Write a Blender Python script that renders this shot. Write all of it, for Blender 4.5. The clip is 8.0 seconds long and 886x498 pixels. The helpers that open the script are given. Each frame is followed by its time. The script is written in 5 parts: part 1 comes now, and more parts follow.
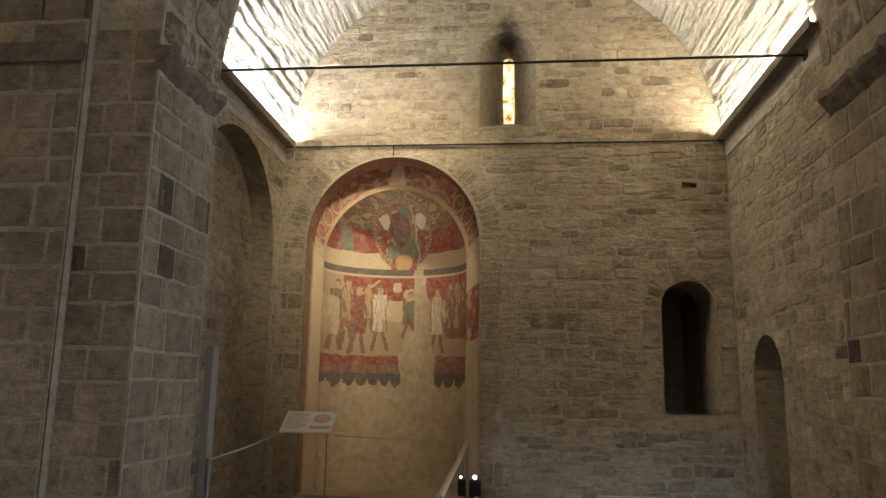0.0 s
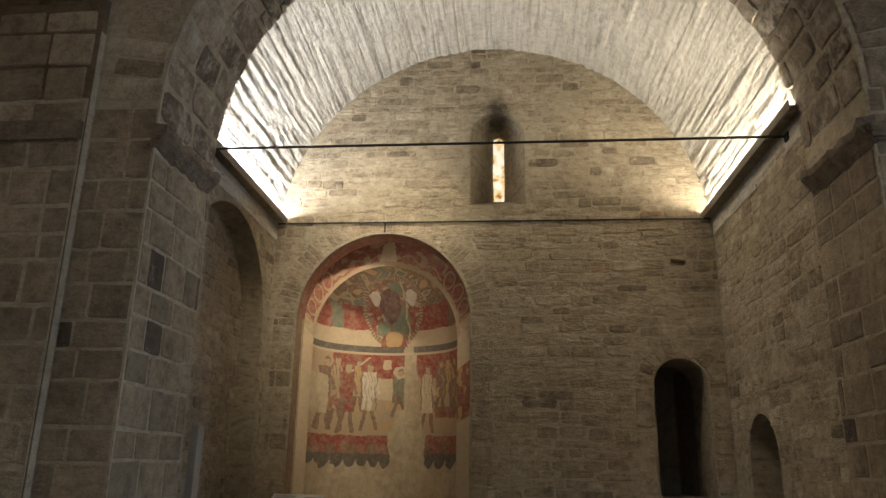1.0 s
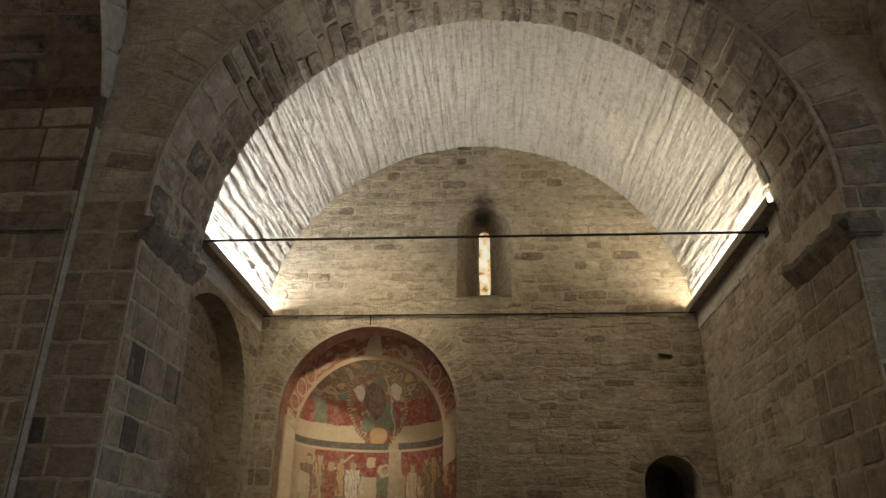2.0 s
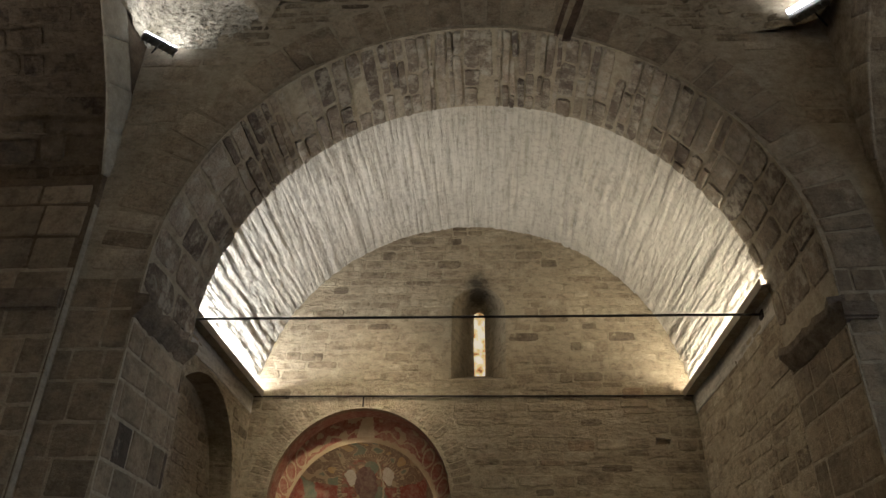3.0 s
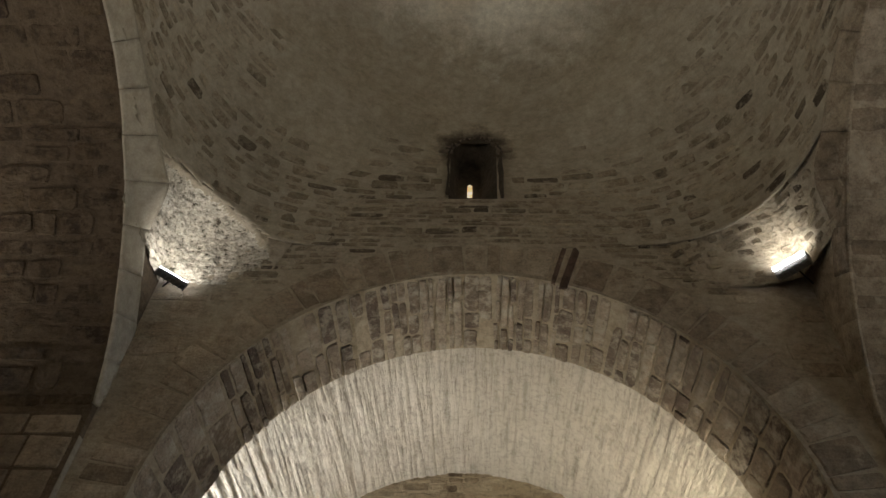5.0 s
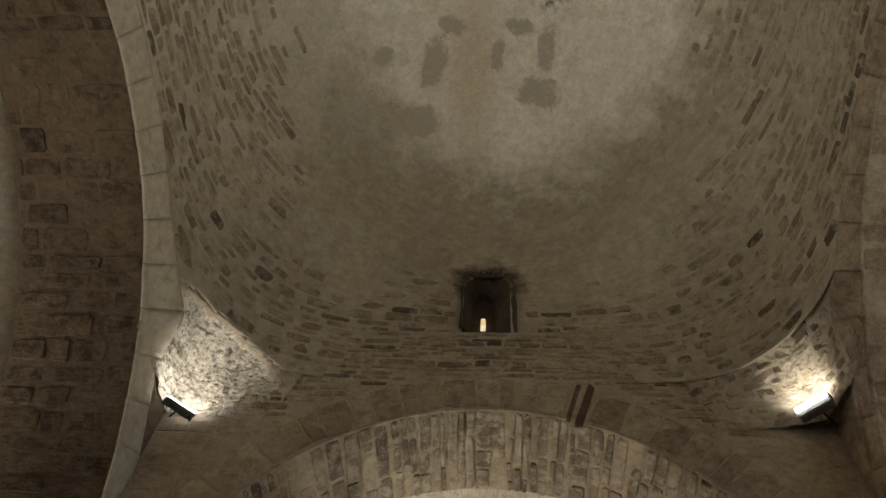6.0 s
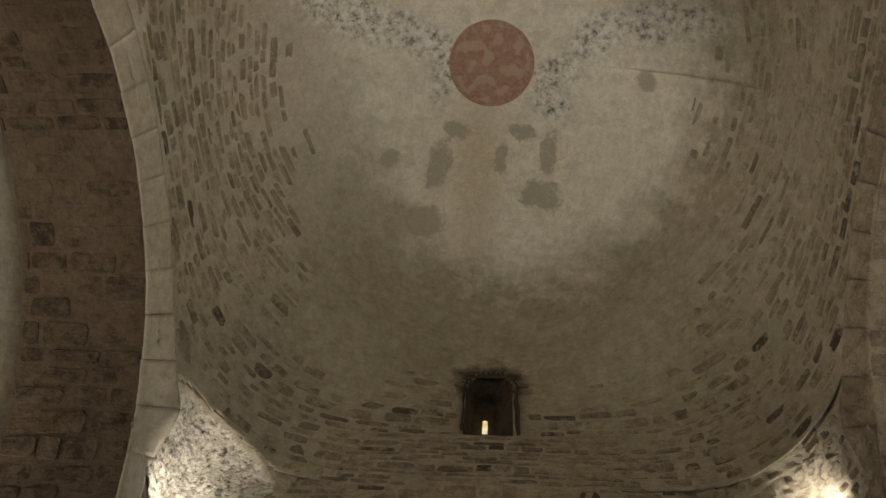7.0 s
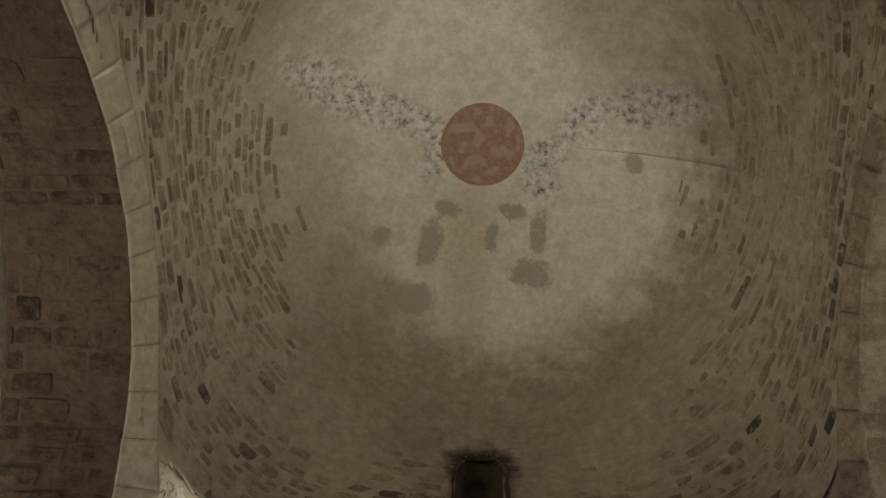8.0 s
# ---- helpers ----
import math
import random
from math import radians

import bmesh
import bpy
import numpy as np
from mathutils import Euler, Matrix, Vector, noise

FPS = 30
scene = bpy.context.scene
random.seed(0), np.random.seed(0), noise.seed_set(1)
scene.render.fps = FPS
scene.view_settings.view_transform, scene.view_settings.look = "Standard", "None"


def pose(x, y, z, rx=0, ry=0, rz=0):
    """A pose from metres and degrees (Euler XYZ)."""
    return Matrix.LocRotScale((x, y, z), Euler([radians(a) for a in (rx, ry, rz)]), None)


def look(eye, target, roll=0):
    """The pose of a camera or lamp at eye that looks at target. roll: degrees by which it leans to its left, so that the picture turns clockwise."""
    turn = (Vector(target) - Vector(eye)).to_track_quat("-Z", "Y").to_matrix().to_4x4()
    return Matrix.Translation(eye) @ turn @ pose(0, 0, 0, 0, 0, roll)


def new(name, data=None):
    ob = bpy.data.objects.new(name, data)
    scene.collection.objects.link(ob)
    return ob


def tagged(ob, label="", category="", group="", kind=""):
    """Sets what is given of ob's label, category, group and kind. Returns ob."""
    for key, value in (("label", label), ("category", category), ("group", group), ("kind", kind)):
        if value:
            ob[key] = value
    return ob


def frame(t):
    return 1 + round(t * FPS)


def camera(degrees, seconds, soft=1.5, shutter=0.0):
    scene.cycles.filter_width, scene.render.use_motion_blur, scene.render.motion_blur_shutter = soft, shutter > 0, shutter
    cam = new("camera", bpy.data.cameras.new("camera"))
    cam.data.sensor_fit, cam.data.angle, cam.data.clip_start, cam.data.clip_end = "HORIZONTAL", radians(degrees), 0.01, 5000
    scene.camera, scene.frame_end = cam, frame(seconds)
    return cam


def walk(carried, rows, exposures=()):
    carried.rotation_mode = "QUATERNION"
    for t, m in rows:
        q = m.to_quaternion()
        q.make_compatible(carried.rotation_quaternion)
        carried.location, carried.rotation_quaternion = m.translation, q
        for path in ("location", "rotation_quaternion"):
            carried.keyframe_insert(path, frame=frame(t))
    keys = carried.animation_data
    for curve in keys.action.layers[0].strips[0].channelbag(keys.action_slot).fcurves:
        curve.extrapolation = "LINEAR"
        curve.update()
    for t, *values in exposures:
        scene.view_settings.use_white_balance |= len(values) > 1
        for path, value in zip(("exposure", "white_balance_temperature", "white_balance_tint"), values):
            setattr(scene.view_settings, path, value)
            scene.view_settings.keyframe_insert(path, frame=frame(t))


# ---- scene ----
cam = camera(62.38, 8.0)
EYE = (0.0, 0.0, 1.6)
# seconds, yaw, pitch, roll of a hand-held camera that tilts up on the spot
ROWS = [
    (0.0, 5.60, 10.50, -0.95),
    (0.5, 5.38, 13.08, -0.89),
    (1.0, 4.87, 16.50, -0.90),
    (1.5, 4.35, 20.02, -0.82),
    (2.0, 3.77, 23.78, -0.76),
    (2.2, 3.64, 25.13, -0.55),
    (3.5, 2.78, 33.69, -1.33),
    (4.0, 2.48, 38.37, -1.57),
    (4.2, 2.41, 40.38, -1.63),
    (5.5, 1.73, 54.10, -3.12),
    (6.0, 1.75, 59.14, -3.80),
    (6.5, 1.51, 63.19, -4.20),
    (7.0, 1.12, 66.92, -4.35),
    (7.5, 0.81, 70.10, -4.20),
    (8.0, 0.39, 73.05, -3.83),
]
walk(cam, [(t, pose(*EYE, 90 + pitch, roll, yaw)) for t, yaw, pitch, roll in ROWS],
     [(t, e, k, 10) for t, e, k in ((0.0, 0.74, 5900), (0.5, 0.53, 5800), (1.0, 0.40, 5750), (2.0, 0.08, 5800), (3.5, -0.21, 5850), (4.2, -0.2, 5950), (5.5, 0.05, 6250), (6.5, 0.18, 6500), (8.0, 0.14, 6450))])

# ---------------------------------------------------------------- light
world = bpy.data.worlds.new("night_sky")
scene.world = world
world.use_nodes = True
world.node_tree.nodes["Background"].inputs[0].default_value = (0.30, 0.30, 0.30, 1)
world.node_tree.nodes["Background"].inputs[1].default_value = 0.01


def area_lamp(name, eye, target, sx, sy, power, colour, spread=180):
    data = bpy.data.lights.new(name, "AREA")
    data.shape, data.size, data.size_y = "RECTANGLE", sx, sy
    data.energy, data.color, data.spread = power, colour, radians(spread)
    ob = new(name, data)
    ob.matrix_world = look(eye, target)
    return ob


WARM = (1.0, 0.80, 0.55)
LED = (1.0, 0.95, 0.86)


# ---------------------------------------------------------------- materials
def ramp(nt, fac, stops):
    n = nt.nodes.new("ShaderNodeValToRGB")
    el = n.color_ramp.elements
    el[0].position, el[0].color = stops[0][0], (*stops[0][1], 1)
    el[1].position, el[1].color = stops[-1][0], (*stops[-1][1], 1)
    for p, c in stops[1:-1]:
        e = el.new(p)
        e.color = (*c, 1)
    nt.links.new(fac, n.inputs[0])
    return n.outputs[0]


def noise_node(nt, scale, detail=6, rough=0.6, stretch=(1, 1, 1), coord="Object"):
    tc = nt.nodes.new("ShaderNodeTexCoord")
    geo = nt.nodes.new("ShaderNodeNewGeometry")
    mp = nt.nodes.new("ShaderNodeMapping")
    mp.inputs["Scale"].default_value = stretch
    nt.links.new(geo.outputs["Position"] if coord == "World" else tc.outputs[coord], mp.inputs[0])
    n = nt.nodes.new("ShaderNodeTexNoise")
    n.inputs["Scale"].default_value, n.inputs["Detail"].default_value, n.inputs["Roughness"].default_value = scale, detail, rough
    nt.links.new(mp.outputs[0], n.inputs["Vector"])
    return n.outputs["Fac"]


def mix(nt, a, b, fac, kind="MIX"):
    n = nt.nodes.new("ShaderNodeMix")
    n.data_type, n.blend_type = "RGBA", kind
    for sock, v in ((n.inputs["Factor"], fac), (n.inputs["A"], a), (n.inputs["B"], b)):
        if isinstance(v, (int, float)):
            sock.default_value = v
        elif isinstance(v, tuple):
            sock.default_value = (*v, 1)
        else:
            nt.links.new(v, sock)
    return n.outputs["Result"]


def shader(name, rough=0.9):
    m = bpy.data.materials.new(name)
    m.use_nodes = True
    nt = m.node_tree
    b = nt.nodes["Principled BSDF"]
    b.inputs["Roughness"].default_value = rough
    b.inputs["Specular IOR Level"].default_value = 0.25
    return m, nt, b


def bump(nt, b, parts):
    prev = None
    for height, strength, dist in parts:
        n = nt.nodes.new("ShaderNodeBump")
        n.inputs["Strength"].default_value, n.inputs["Distance"].default_value = strength, dist
        nt.links.new(height, n.inputs["Height"])
        if prev:
            nt.links.new(prev, n.inputs["Normal"])
        prev = n.outputs[0]
    nt.links.new(prev, b.inputs["Normal"])


def soot_stain(nt, col):
    """The soot that candles and damp have drawn over the head of the slit window."""
    geo = nt.nodes.new("ShaderNodeNewGeometry")
    mp = nt.nodes.new("ShaderNodeMapping")
    mp.vector_type = "TEXTURE"
    mp.inputs["Location"].default_value = (-0.10, 9.25, 6.22)
    mp.inputs["Scale"].default_value = (0.40, 1.2, 0.46)
    nt.links.new(geo.outputs["Position"], mp.inputs[0])
    ln = nt.nodes.new("ShaderNodeVectorMath")
    ln.operation = "LENGTH"
    nt.links.new(mp.outputs[0], ln.inputs[0])
    add = nt.nodes.new("ShaderNodeMath")
    add.operation = "MULTIPLY_ADD"
    nt.links.new(noise_node(nt, 9, 6, 0.7, coord="World"), add.inputs[0])
    add.inputs[1].default_value = 0.7
    nt.links.new(ln.outputs["Value"], add.inputs[2])
    mask = ramp(nt, add.outputs[0], [(0.55, (0.93, 0.93, 0.93)), (0.95, (0.55, 0.55, 0.55)), (1.0, (0.5, 0.5, 0.5))])
    fade = ramp(nt, add.outputs[0], [(0.60, (0.95, 0.95, 0.95)), (1.0, (0.0, 0.0, 0.0))])
    both = mix(nt, mask, fade, 1.0, "MULTIPLY")
    return mix(nt, col, (0.035, 0.027, 0.018), both)


def coursed(nt, scale=7.0):
    """Relief of rough beds that run level along a wall."""
    return noise_node(nt, scale, 8, 0.68, (1, 1, 2.7), "World")


def stone_material(name, stops, mortar=(0.40, 0.33, 0.225), smear=0.5, grain=0.7, beds=0.9, soot=False):
    """Stones that differ one from another, with grain, pits, old stains and mortar smeared over them."""
    m, nt, b = shader(name)
    oi = nt.nodes.new("ShaderNodeObjectInfo")
    ge = nt.nodes.new("ShaderNodeNewGeometry")
    add = nt.nodes.new("ShaderNodeMath")
    add.operation = "ADD"
    nt.links.new(oi.outputs["Random"], add.inputs[0])
    nt.links.new(ge.outputs["Random Per Island"], add.inputs[1])
    fr = nt.nodes.new("ShaderNodeMath")
    fr.operation = "FRACT"
    nt.links.new(add.outputs[0], fr.inputs[0])
    base = ramp(nt, fr.outputs[0], stops)
    big = noise_node(nt, 0.9, 6, 0.65, coord="World")
    mid = noise_node(nt, 8, 8, 0.7, coord="World")
    lime = noise_node(nt, 5.5, 9, 0.75, coord="World")
    fine = noise_node(nt, 48, 8, 0.75, coord="World")
    col = mix(nt, base, ramp(nt, mid, [(0.32, (0.50, 0.47, 0.44)), (0.52, (1.0, 1.0, 1.0)), (0.72, (1.30, 1.27, 1.22))]), 0.85, "MULTIPLY")
    col = mix(nt, col, ramp(nt, fine, [(0.30, (0.55, 0.53, 0.50)), (0.5, (1, 1, 1)), (0.7, (1.25, 1.25, 1.25))]), grain, "MULTIPLY")
    col = mix(nt, col, mortar, ramp(nt, lime, [(0.60 - 0.2 * smear, (0, 0, 0)), (0.72 - 0.2 * smear, (0.85, 0.85, 0.85))]))
    col = mix(nt, col, ramp(nt, big, [(0.35, (0.72, 0.70, 0.68)), (0.65, (1.12, 1.12, 1.12))]), 1.0, "MULTIPLY")
    beds_relief = coursed(nt)
    col = mix(nt, col, ramp(nt, beds_relief, [(0.34, (0.58, 0.56, 0.53)), (0.47, (1.0, 1.0, 1.0)), (0.68, (1.18, 1.18, 1.16))]), 0.75 * min(1.0, beds), "MULTIPLY")
    if soot:
        col = soot_stain(nt, col)
    nt.links.new(col, b.inputs["Base Color"])
    bump(nt, b, [(beds_relief, 0.9 * min(1.0, beds), 0.05), (lime, 0.7, 0.03), (mid, 0.7, 0.02), (fine, 0.7, 0.007)])
    return m


def plaster_material(name, a, c, stain, scale=1.0, rough=0.92, relief=1.0, beds=0.0, soot=False):
    m, nt, b = shader(name, rough)
    big = noise_node(nt, 0.7 * scale, 6, 0.6, coord="World")
    mid = noise_node(nt, 4 * scale, 9, 0.7, coord="World")
    lump = noise_node(nt, 11, 8, 0.7, coord="World")
    fine = noise_node(nt, 52, 7, 0.75, coord="World")
    col = mix(nt, a, c, ramp(nt, big, [(0.35, (0, 0, 0)), (0.65, (1, 1, 1))]))
    col = mix(nt, col, stain, ramp(nt, mid, [(0.48, (0, 0, 0)), (0.70, (0.7, 0.7, 0.7))]))
    col = mix(nt, col, ramp(nt, lump, [(0.32, (0.66, 0.64, 0.62)), (0.6, (1.1, 1.1, 1.1))]), 0.6, "MULTIPLY")
    col = mix(nt, col, ramp(nt, fine, [(0.3, (0.68, 0.67, 0.66)), (0.7, (1.16, 1.16, 1.16))]), 0.6, "MULTIPLY")
    layers = [(mid, 0.5 * relief, 0.03), (lump, 0.6 * relief, 0.02), (fine, 0.5 * relief, 0.007)]
    if beds:
        level = coursed(nt)
        col = mix(nt, col, ramp(nt, level, [(0.34, (0.55, 0.53, 0.50)), (0.47, (1.0, 1.0, 1.0)), (0.68, (1.15, 1.15, 1.13))]), 0.8 * beds, "MULTIPLY")
        layers.insert(0, (level, 0.9 * beds, 0.05))
    if soot:
        col = soot_stain(nt, col)
    nt.links.new(col, b.inputs["Base Color"])
    bump(nt, b, layers)
    return m


def paint_material(name, colour, wear=(0.52, 0.43, 0.29), worn=0.5):
    """Old wall paint, rubbed through to the plaster in places."""
    m, nt, b = shader(name, 0.85)
    mid = noise_node(nt, 17, 9, 0.75, coord="World")
    big = noise_node(nt, 3.5, 6, 0.7, coord="World")
    fine = noise_node(nt, 80, 6, 0.75, coord="World")
    col = mix(nt, colour, wear, ramp(nt, mid, [(0.44, (0.06, 0.06, 0.06)), (0.66, (worn, worn, worn))]))
    col = mix(nt, col, wear, ramp(nt, big, [(0.50, (0, 0, 0)), (0.70, (0.35, 0.35, 0.35))]))
    col = mix(nt, col, ramp(nt, fine, [(0.3, (0.75, 0.75, 0.75)), (0.7, (1.15, 1.15, 1.15))]), 0.6, "MULTIPLY")
    nt.links.new(col, b.inputs["Base Color"])
    bump(nt, b, [(fine, 0.3, 0.004)])
    return m


def plain(name, colour, rough=0.6, metal=0.0):
    m, nt, b = shader(name, rough)
    f = noise_node(nt, 40, 5, 0.6, coord="World")
    col = mix(nt, colour, ramp(nt, f, [(0.3, (0.75, 0.75, 0.75)), (0.7, (1.15, 1.15, 1.15))]), 0.6, "MULTIPLY")
    nt.links.new(col, b.inputs["Base Color"])
    b.inputs["Metallic"].default_value = metal
    return m


def glow(name, colour, strength):
    m = bpy.data.materials.new(name)
    m.use_nodes = True
    b = m.node_tree.nodes["Principled BSDF"]
    b.inputs["Base Color"].default_value = (*colour, 1)
    b.inputs["Emission Color"].default_value = (*colour, 1)
    b.inputs["Emission Strength"].default_value = strength
    return m


RUBBLE = stone_material("pale_rubble_stone", [(0.0, (0.17, 0.13, 0.088)), (0.06, (0.28, 0.225, 0.155)), (0.4, (0.35, 0.288, 0.20)), (0.75, (0.41, 0.34, 0.24)), (0.97, (0.46, 0.39, 0.28)), (1.0, (0.26, 0.18, 0.115))], soot=True)
ASHLAR = stone_material("brown_sandstone_block", [(0.0, (0.10, 0.078, 0.06)), (0.05, (0.15, 0.118, 0.085)), (0.08, (0.25, 0.20, 0.14)), (0.6, (0.32, 0.255, 0.175)), (1.0, (0.38, 0.305, 0.215))], (0.37, 0.32, 0.24), 0.10, 0.6, 0.5)
VOUSSOIR = stone_material("grey_arch_stone", [(0.0, (0.11, 0.085, 0.068)), (0.2, (0.18, 0.14, 0.104)), (0.6, (0.265, 0.215, 0.162)), (1.0, (0.36, 0.30, 0.23))], (0.44, 0.395, 0.315), 0.60, 1.0, 0.6)
DRUMSTONE = stone_material("dome_rubble_stone", [(0.0, (0.095, 0.074, 0.049)), (0.08, (0.15, 0.119, 0.080)), (0.16, (0.235, 0.19, 0.130)), (0.6, (0.295, 0.243, 0.168)), (1.0, (0.37, 0.312, 0.22))], (0.42, 0.36, 0.26), 0.55, 0.9)
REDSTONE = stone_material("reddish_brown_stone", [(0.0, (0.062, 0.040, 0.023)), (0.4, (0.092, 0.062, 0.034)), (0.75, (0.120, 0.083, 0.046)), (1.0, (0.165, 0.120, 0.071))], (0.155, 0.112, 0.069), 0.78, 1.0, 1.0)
TAN = stone_material("tan_ring_stone", [(0.0, (0.24, 0.188, 0.132)), (0.2, (0.32, 0.258, 0.182)), (0.7, (0.39, 0.322, 0.233)), (1.0, (0.45, 0.378, 0.28))], (0.44, 0.378, 0.282), 0.35, 0.8, 0.5)
DARKRED = stone_material("dark_red_brown_stone", [(0.0, (0.085, 0.055, 0.040)), (1.0, (0.12, 0.080, 0.056))], (0.28, 0.23, 0.165), 0.1)
PALESTONE = stone_material("pale_dome_stone", [(0.0, (0.19, 0.153, 0.105)), (0.04, (0.285, 0.238, 0.168)), (0.5, (0.345, 0.29, 0.208)), (1.0, (0.40, 0.342, 0.25))], (0.41, 0.352, 0.256), 0.5, 0.8, 0.5)
BLACKSTONE = stone_material("dark_impost_stone", [(0.0, (0.19, 0.15, 0.11)), (1.0, (0.25, 0.20, 0.145))], (0.28, 0.23, 0.165), 0.3)
MORTAR = plaster_material("lime_mortar", (0.36, 0.298, 0.205), (0.43, 0.36, 0.25), (0.25, 0.195, 0.128), 2.0, relief=1.6, beds=1.0, soot=True)
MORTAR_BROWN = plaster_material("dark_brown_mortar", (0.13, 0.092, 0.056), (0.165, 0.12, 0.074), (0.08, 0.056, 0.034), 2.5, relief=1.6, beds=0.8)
MORTAR_DARK = plaster_material("old_grey_mortar", (0.36, 0.303, 0.217), (0.43, 0.367, 0.27), (0.23, 0.183, 0.124), 2.0, beds=0.6)
BAND = plaster_material("smooth_pale_arch_plaster", (0.43, 0.375, 0.28), (0.49, 0.435, 0.335), (0.35, 0.298, 0.212), 1.2, relief=0.6)


def vault_material():
    m, nt, b = shader("board_marked_vault_plaster", 0.92)
    big = noise_node(nt, 0.8, 7, 0.65, coord="World")
    marks = noise_node(nt, 20, 6, 0.7, (1, 0.07, 1), "World")
    thin = noise_node(nt, 60, 5, 0.7, (1, 0.05, 1), "World")
    lump = noise_node(nt, 14, 9, 0.75, coord="World")
    fine = noise_node(nt, 60, 6, 0.75, coord="World")
    col = mix(nt, (0.50, 0.46, 0.39), (0.61, 0.57, 0.495), ramp(nt, big, [(0.35, (0, 0, 0)), (0.65, (1, 1, 1))]))
    col = mix(nt, col, ramp(nt, marks, [(0.36, (0.62, 0.60, 0.57)), (0.50, (1, 1, 1)), (0.66, (1.12, 1.12, 1.12))]), 0.7, "MULTIPLY")
    col = mix(nt, col, ramp(nt, lump, [(0.34, (0.60, 0.58, 0.55)), (0.52, (1.05, 1.05, 1.05))]), 0.7, "MULTIPLY")
    nt.links.new(col, b.inputs["Base Color"])
    bump(nt, b, [(marks, 0.9, 0.035), (thin, 0.8, 0.012), (lump, 0.8, 0.025), (fine, 0.6, 0.007)])
    return m


VAULT = vault_material()


def dome_material():
    """Dome plaster: a pale worn field round the crown, grey weathered outside, with repairs, an ochre streak and bare rubble."""
    m, nt, b = shader("dome_plaster", 0.92)
    geo = nt.nodes.new("ShaderNodeNewGeometry")
    wave = noise_node(nt, 2.2, 8, 0.7, coord="World")
    mid = noise_node(nt, 4.5, 9, 0.72, coord="World")
    lump = noise_node(nt, 13, 9, 0.75, coord="World")
    fine = noise_node(nt, 45, 6, 0.75, coord="World")

    def spot(x, y, rx, ry, turn, ragged, soft, source, z=0.0, rz=1000.0):
        """A ragged oval stain: 1 inside, 0 outside."""
        mp = nt.nodes.new("ShaderNodeMapping")
        mp.vector_type = "TEXTURE"
        mp.inputs["Location"].default_value = (x, y, z)
        mp.inputs["Rotation"].default_value = (0, 0, turn)
        mp.inputs["Scale"].default_value = (rx, ry, rz)
        nt.links.new(geo.outputs["Position"], mp.inputs[0])
        ln = nt.nodes.new("ShaderNodeVectorMath")
        ln.operation = "LENGTH"
        nt.links.new(mp.outputs[0], ln.inputs[0])
        add = nt.nodes.new("ShaderNodeMath")
        add.operation = "MULTIPLY_ADD"
        nt.links.new(source, add.inputs[0])
        add.inputs[1].default_value = ragged
        nt.links.new(ln.outputs["Value"], add.inputs[2])
        mr = nt.nodes.new("ShaderNodeMapRange")
        mr.inputs["From Min"].default_value, mr.inputs["From Max"].default_value = 1 + ragged * 0.5 - soft, 1 + ragged * 0.5 + soft
        mr.inputs["To Min"].default_value, mr.inputs["To Max"].default_value = 1, 0
        nt.links.new(add.outputs[0], mr.inputs["Value"])
        return mr.outputs["Result"]

    def most(masks):
        out = masks[0]
        for k in masks[1:]:
            n = nt.nodes.new("ShaderNodeMath")
            n.operation = "MAXIMUM"
            nt.links.new(out, n.inputs[0])
            nt.links.new(k, n.inputs[1])
            out = n.outputs[0]
        return out

    streak = noise_node(nt, 6.0, 8, 0.7, (1, 1, 3.0), "World")
    outer = mix(nt, (0.335, 0.283, 0.20), (0.44, 0.38, 0.28), ramp(nt, mid, [(0.35, (0, 0, 0)), (0.65, (1, 1, 1))]))
    outer = mix(nt, outer, ramp(nt, streak, [(0.36, (0.60, 0.58, 0.55)), (0.5, (1, 1, 1)), (0.66, (1.15, 1.15, 1.13))]), 0.35, "MULTIPLY")
    grey = mix(nt, (0.72, 0.665, 0.545), (0.56, 0.505, 0.40), ramp(nt, mid, [(0.40, (0, 0, 0)), (0.62, (1, 1, 1))]))
    field = mix(nt, (0.84, 0.785, 0.65), (0.73, 0.67, 0.54), ramp(nt, mid, [(0.44, (0, 0, 0)), (0.58, (1, 1, 1))]))
    col = mix(nt, outer, grey, spot(-0.45, 0.7, 2.55, 2.6, 0, 1.2, 0.40, wave))
    col = mix(nt, col, field, spot(0.26, 1.45, 2.12, 2.72, 0, 0.55, 0.12, wave))
    col = mix(nt, col, (0.075, 0.058, 0.038), spot(-0.10, 4.95, 0.40, 0.7, 0, 1.6, 0.30, mid, 9.12, 0.30))
    col = mix(nt, col, (0.68, 0.585, 0.43), spot(-0.34, 3.0, 0.30, 0.95, 0.05, 2.6, 0.5, mid))
    dark = most([spot(x, y, rx, ry, a, 3.0, 0.18, mid) for x, y, rx, ry, a in ((-0.87, 2.92, 0.17, 0.33, 0.2), (0.01, 2.83, 0.09, 0.19, 0.1), (0.55, 3.30, 0.27, 0.18, 0.2),
                 (0.66, 2.78, 0.11, 0.30, 0.1), (-1.54, 2.76, 0.13, 0.13, 0), (1.84, 1.74, 0.11, 0.11, 0), (-1.10, 3.6, 0.34, 0.15, 0.1), (-0.62, 2.45, 0.16, 0.12, 0.5), (0.28, 2.5, 0.2, 0.1, 0.3))])
    col = mix(nt, col, mix(nt, (0.52, 0.455, 0.35), (0.40, 0.345, 0.26), lump), mix(nt, (0, 0, 0), dark, ramp(nt, lump, [(0.34, (0.45, 0.45, 0.45)), (0.5, (0.95, 0.95, 0.95))])))
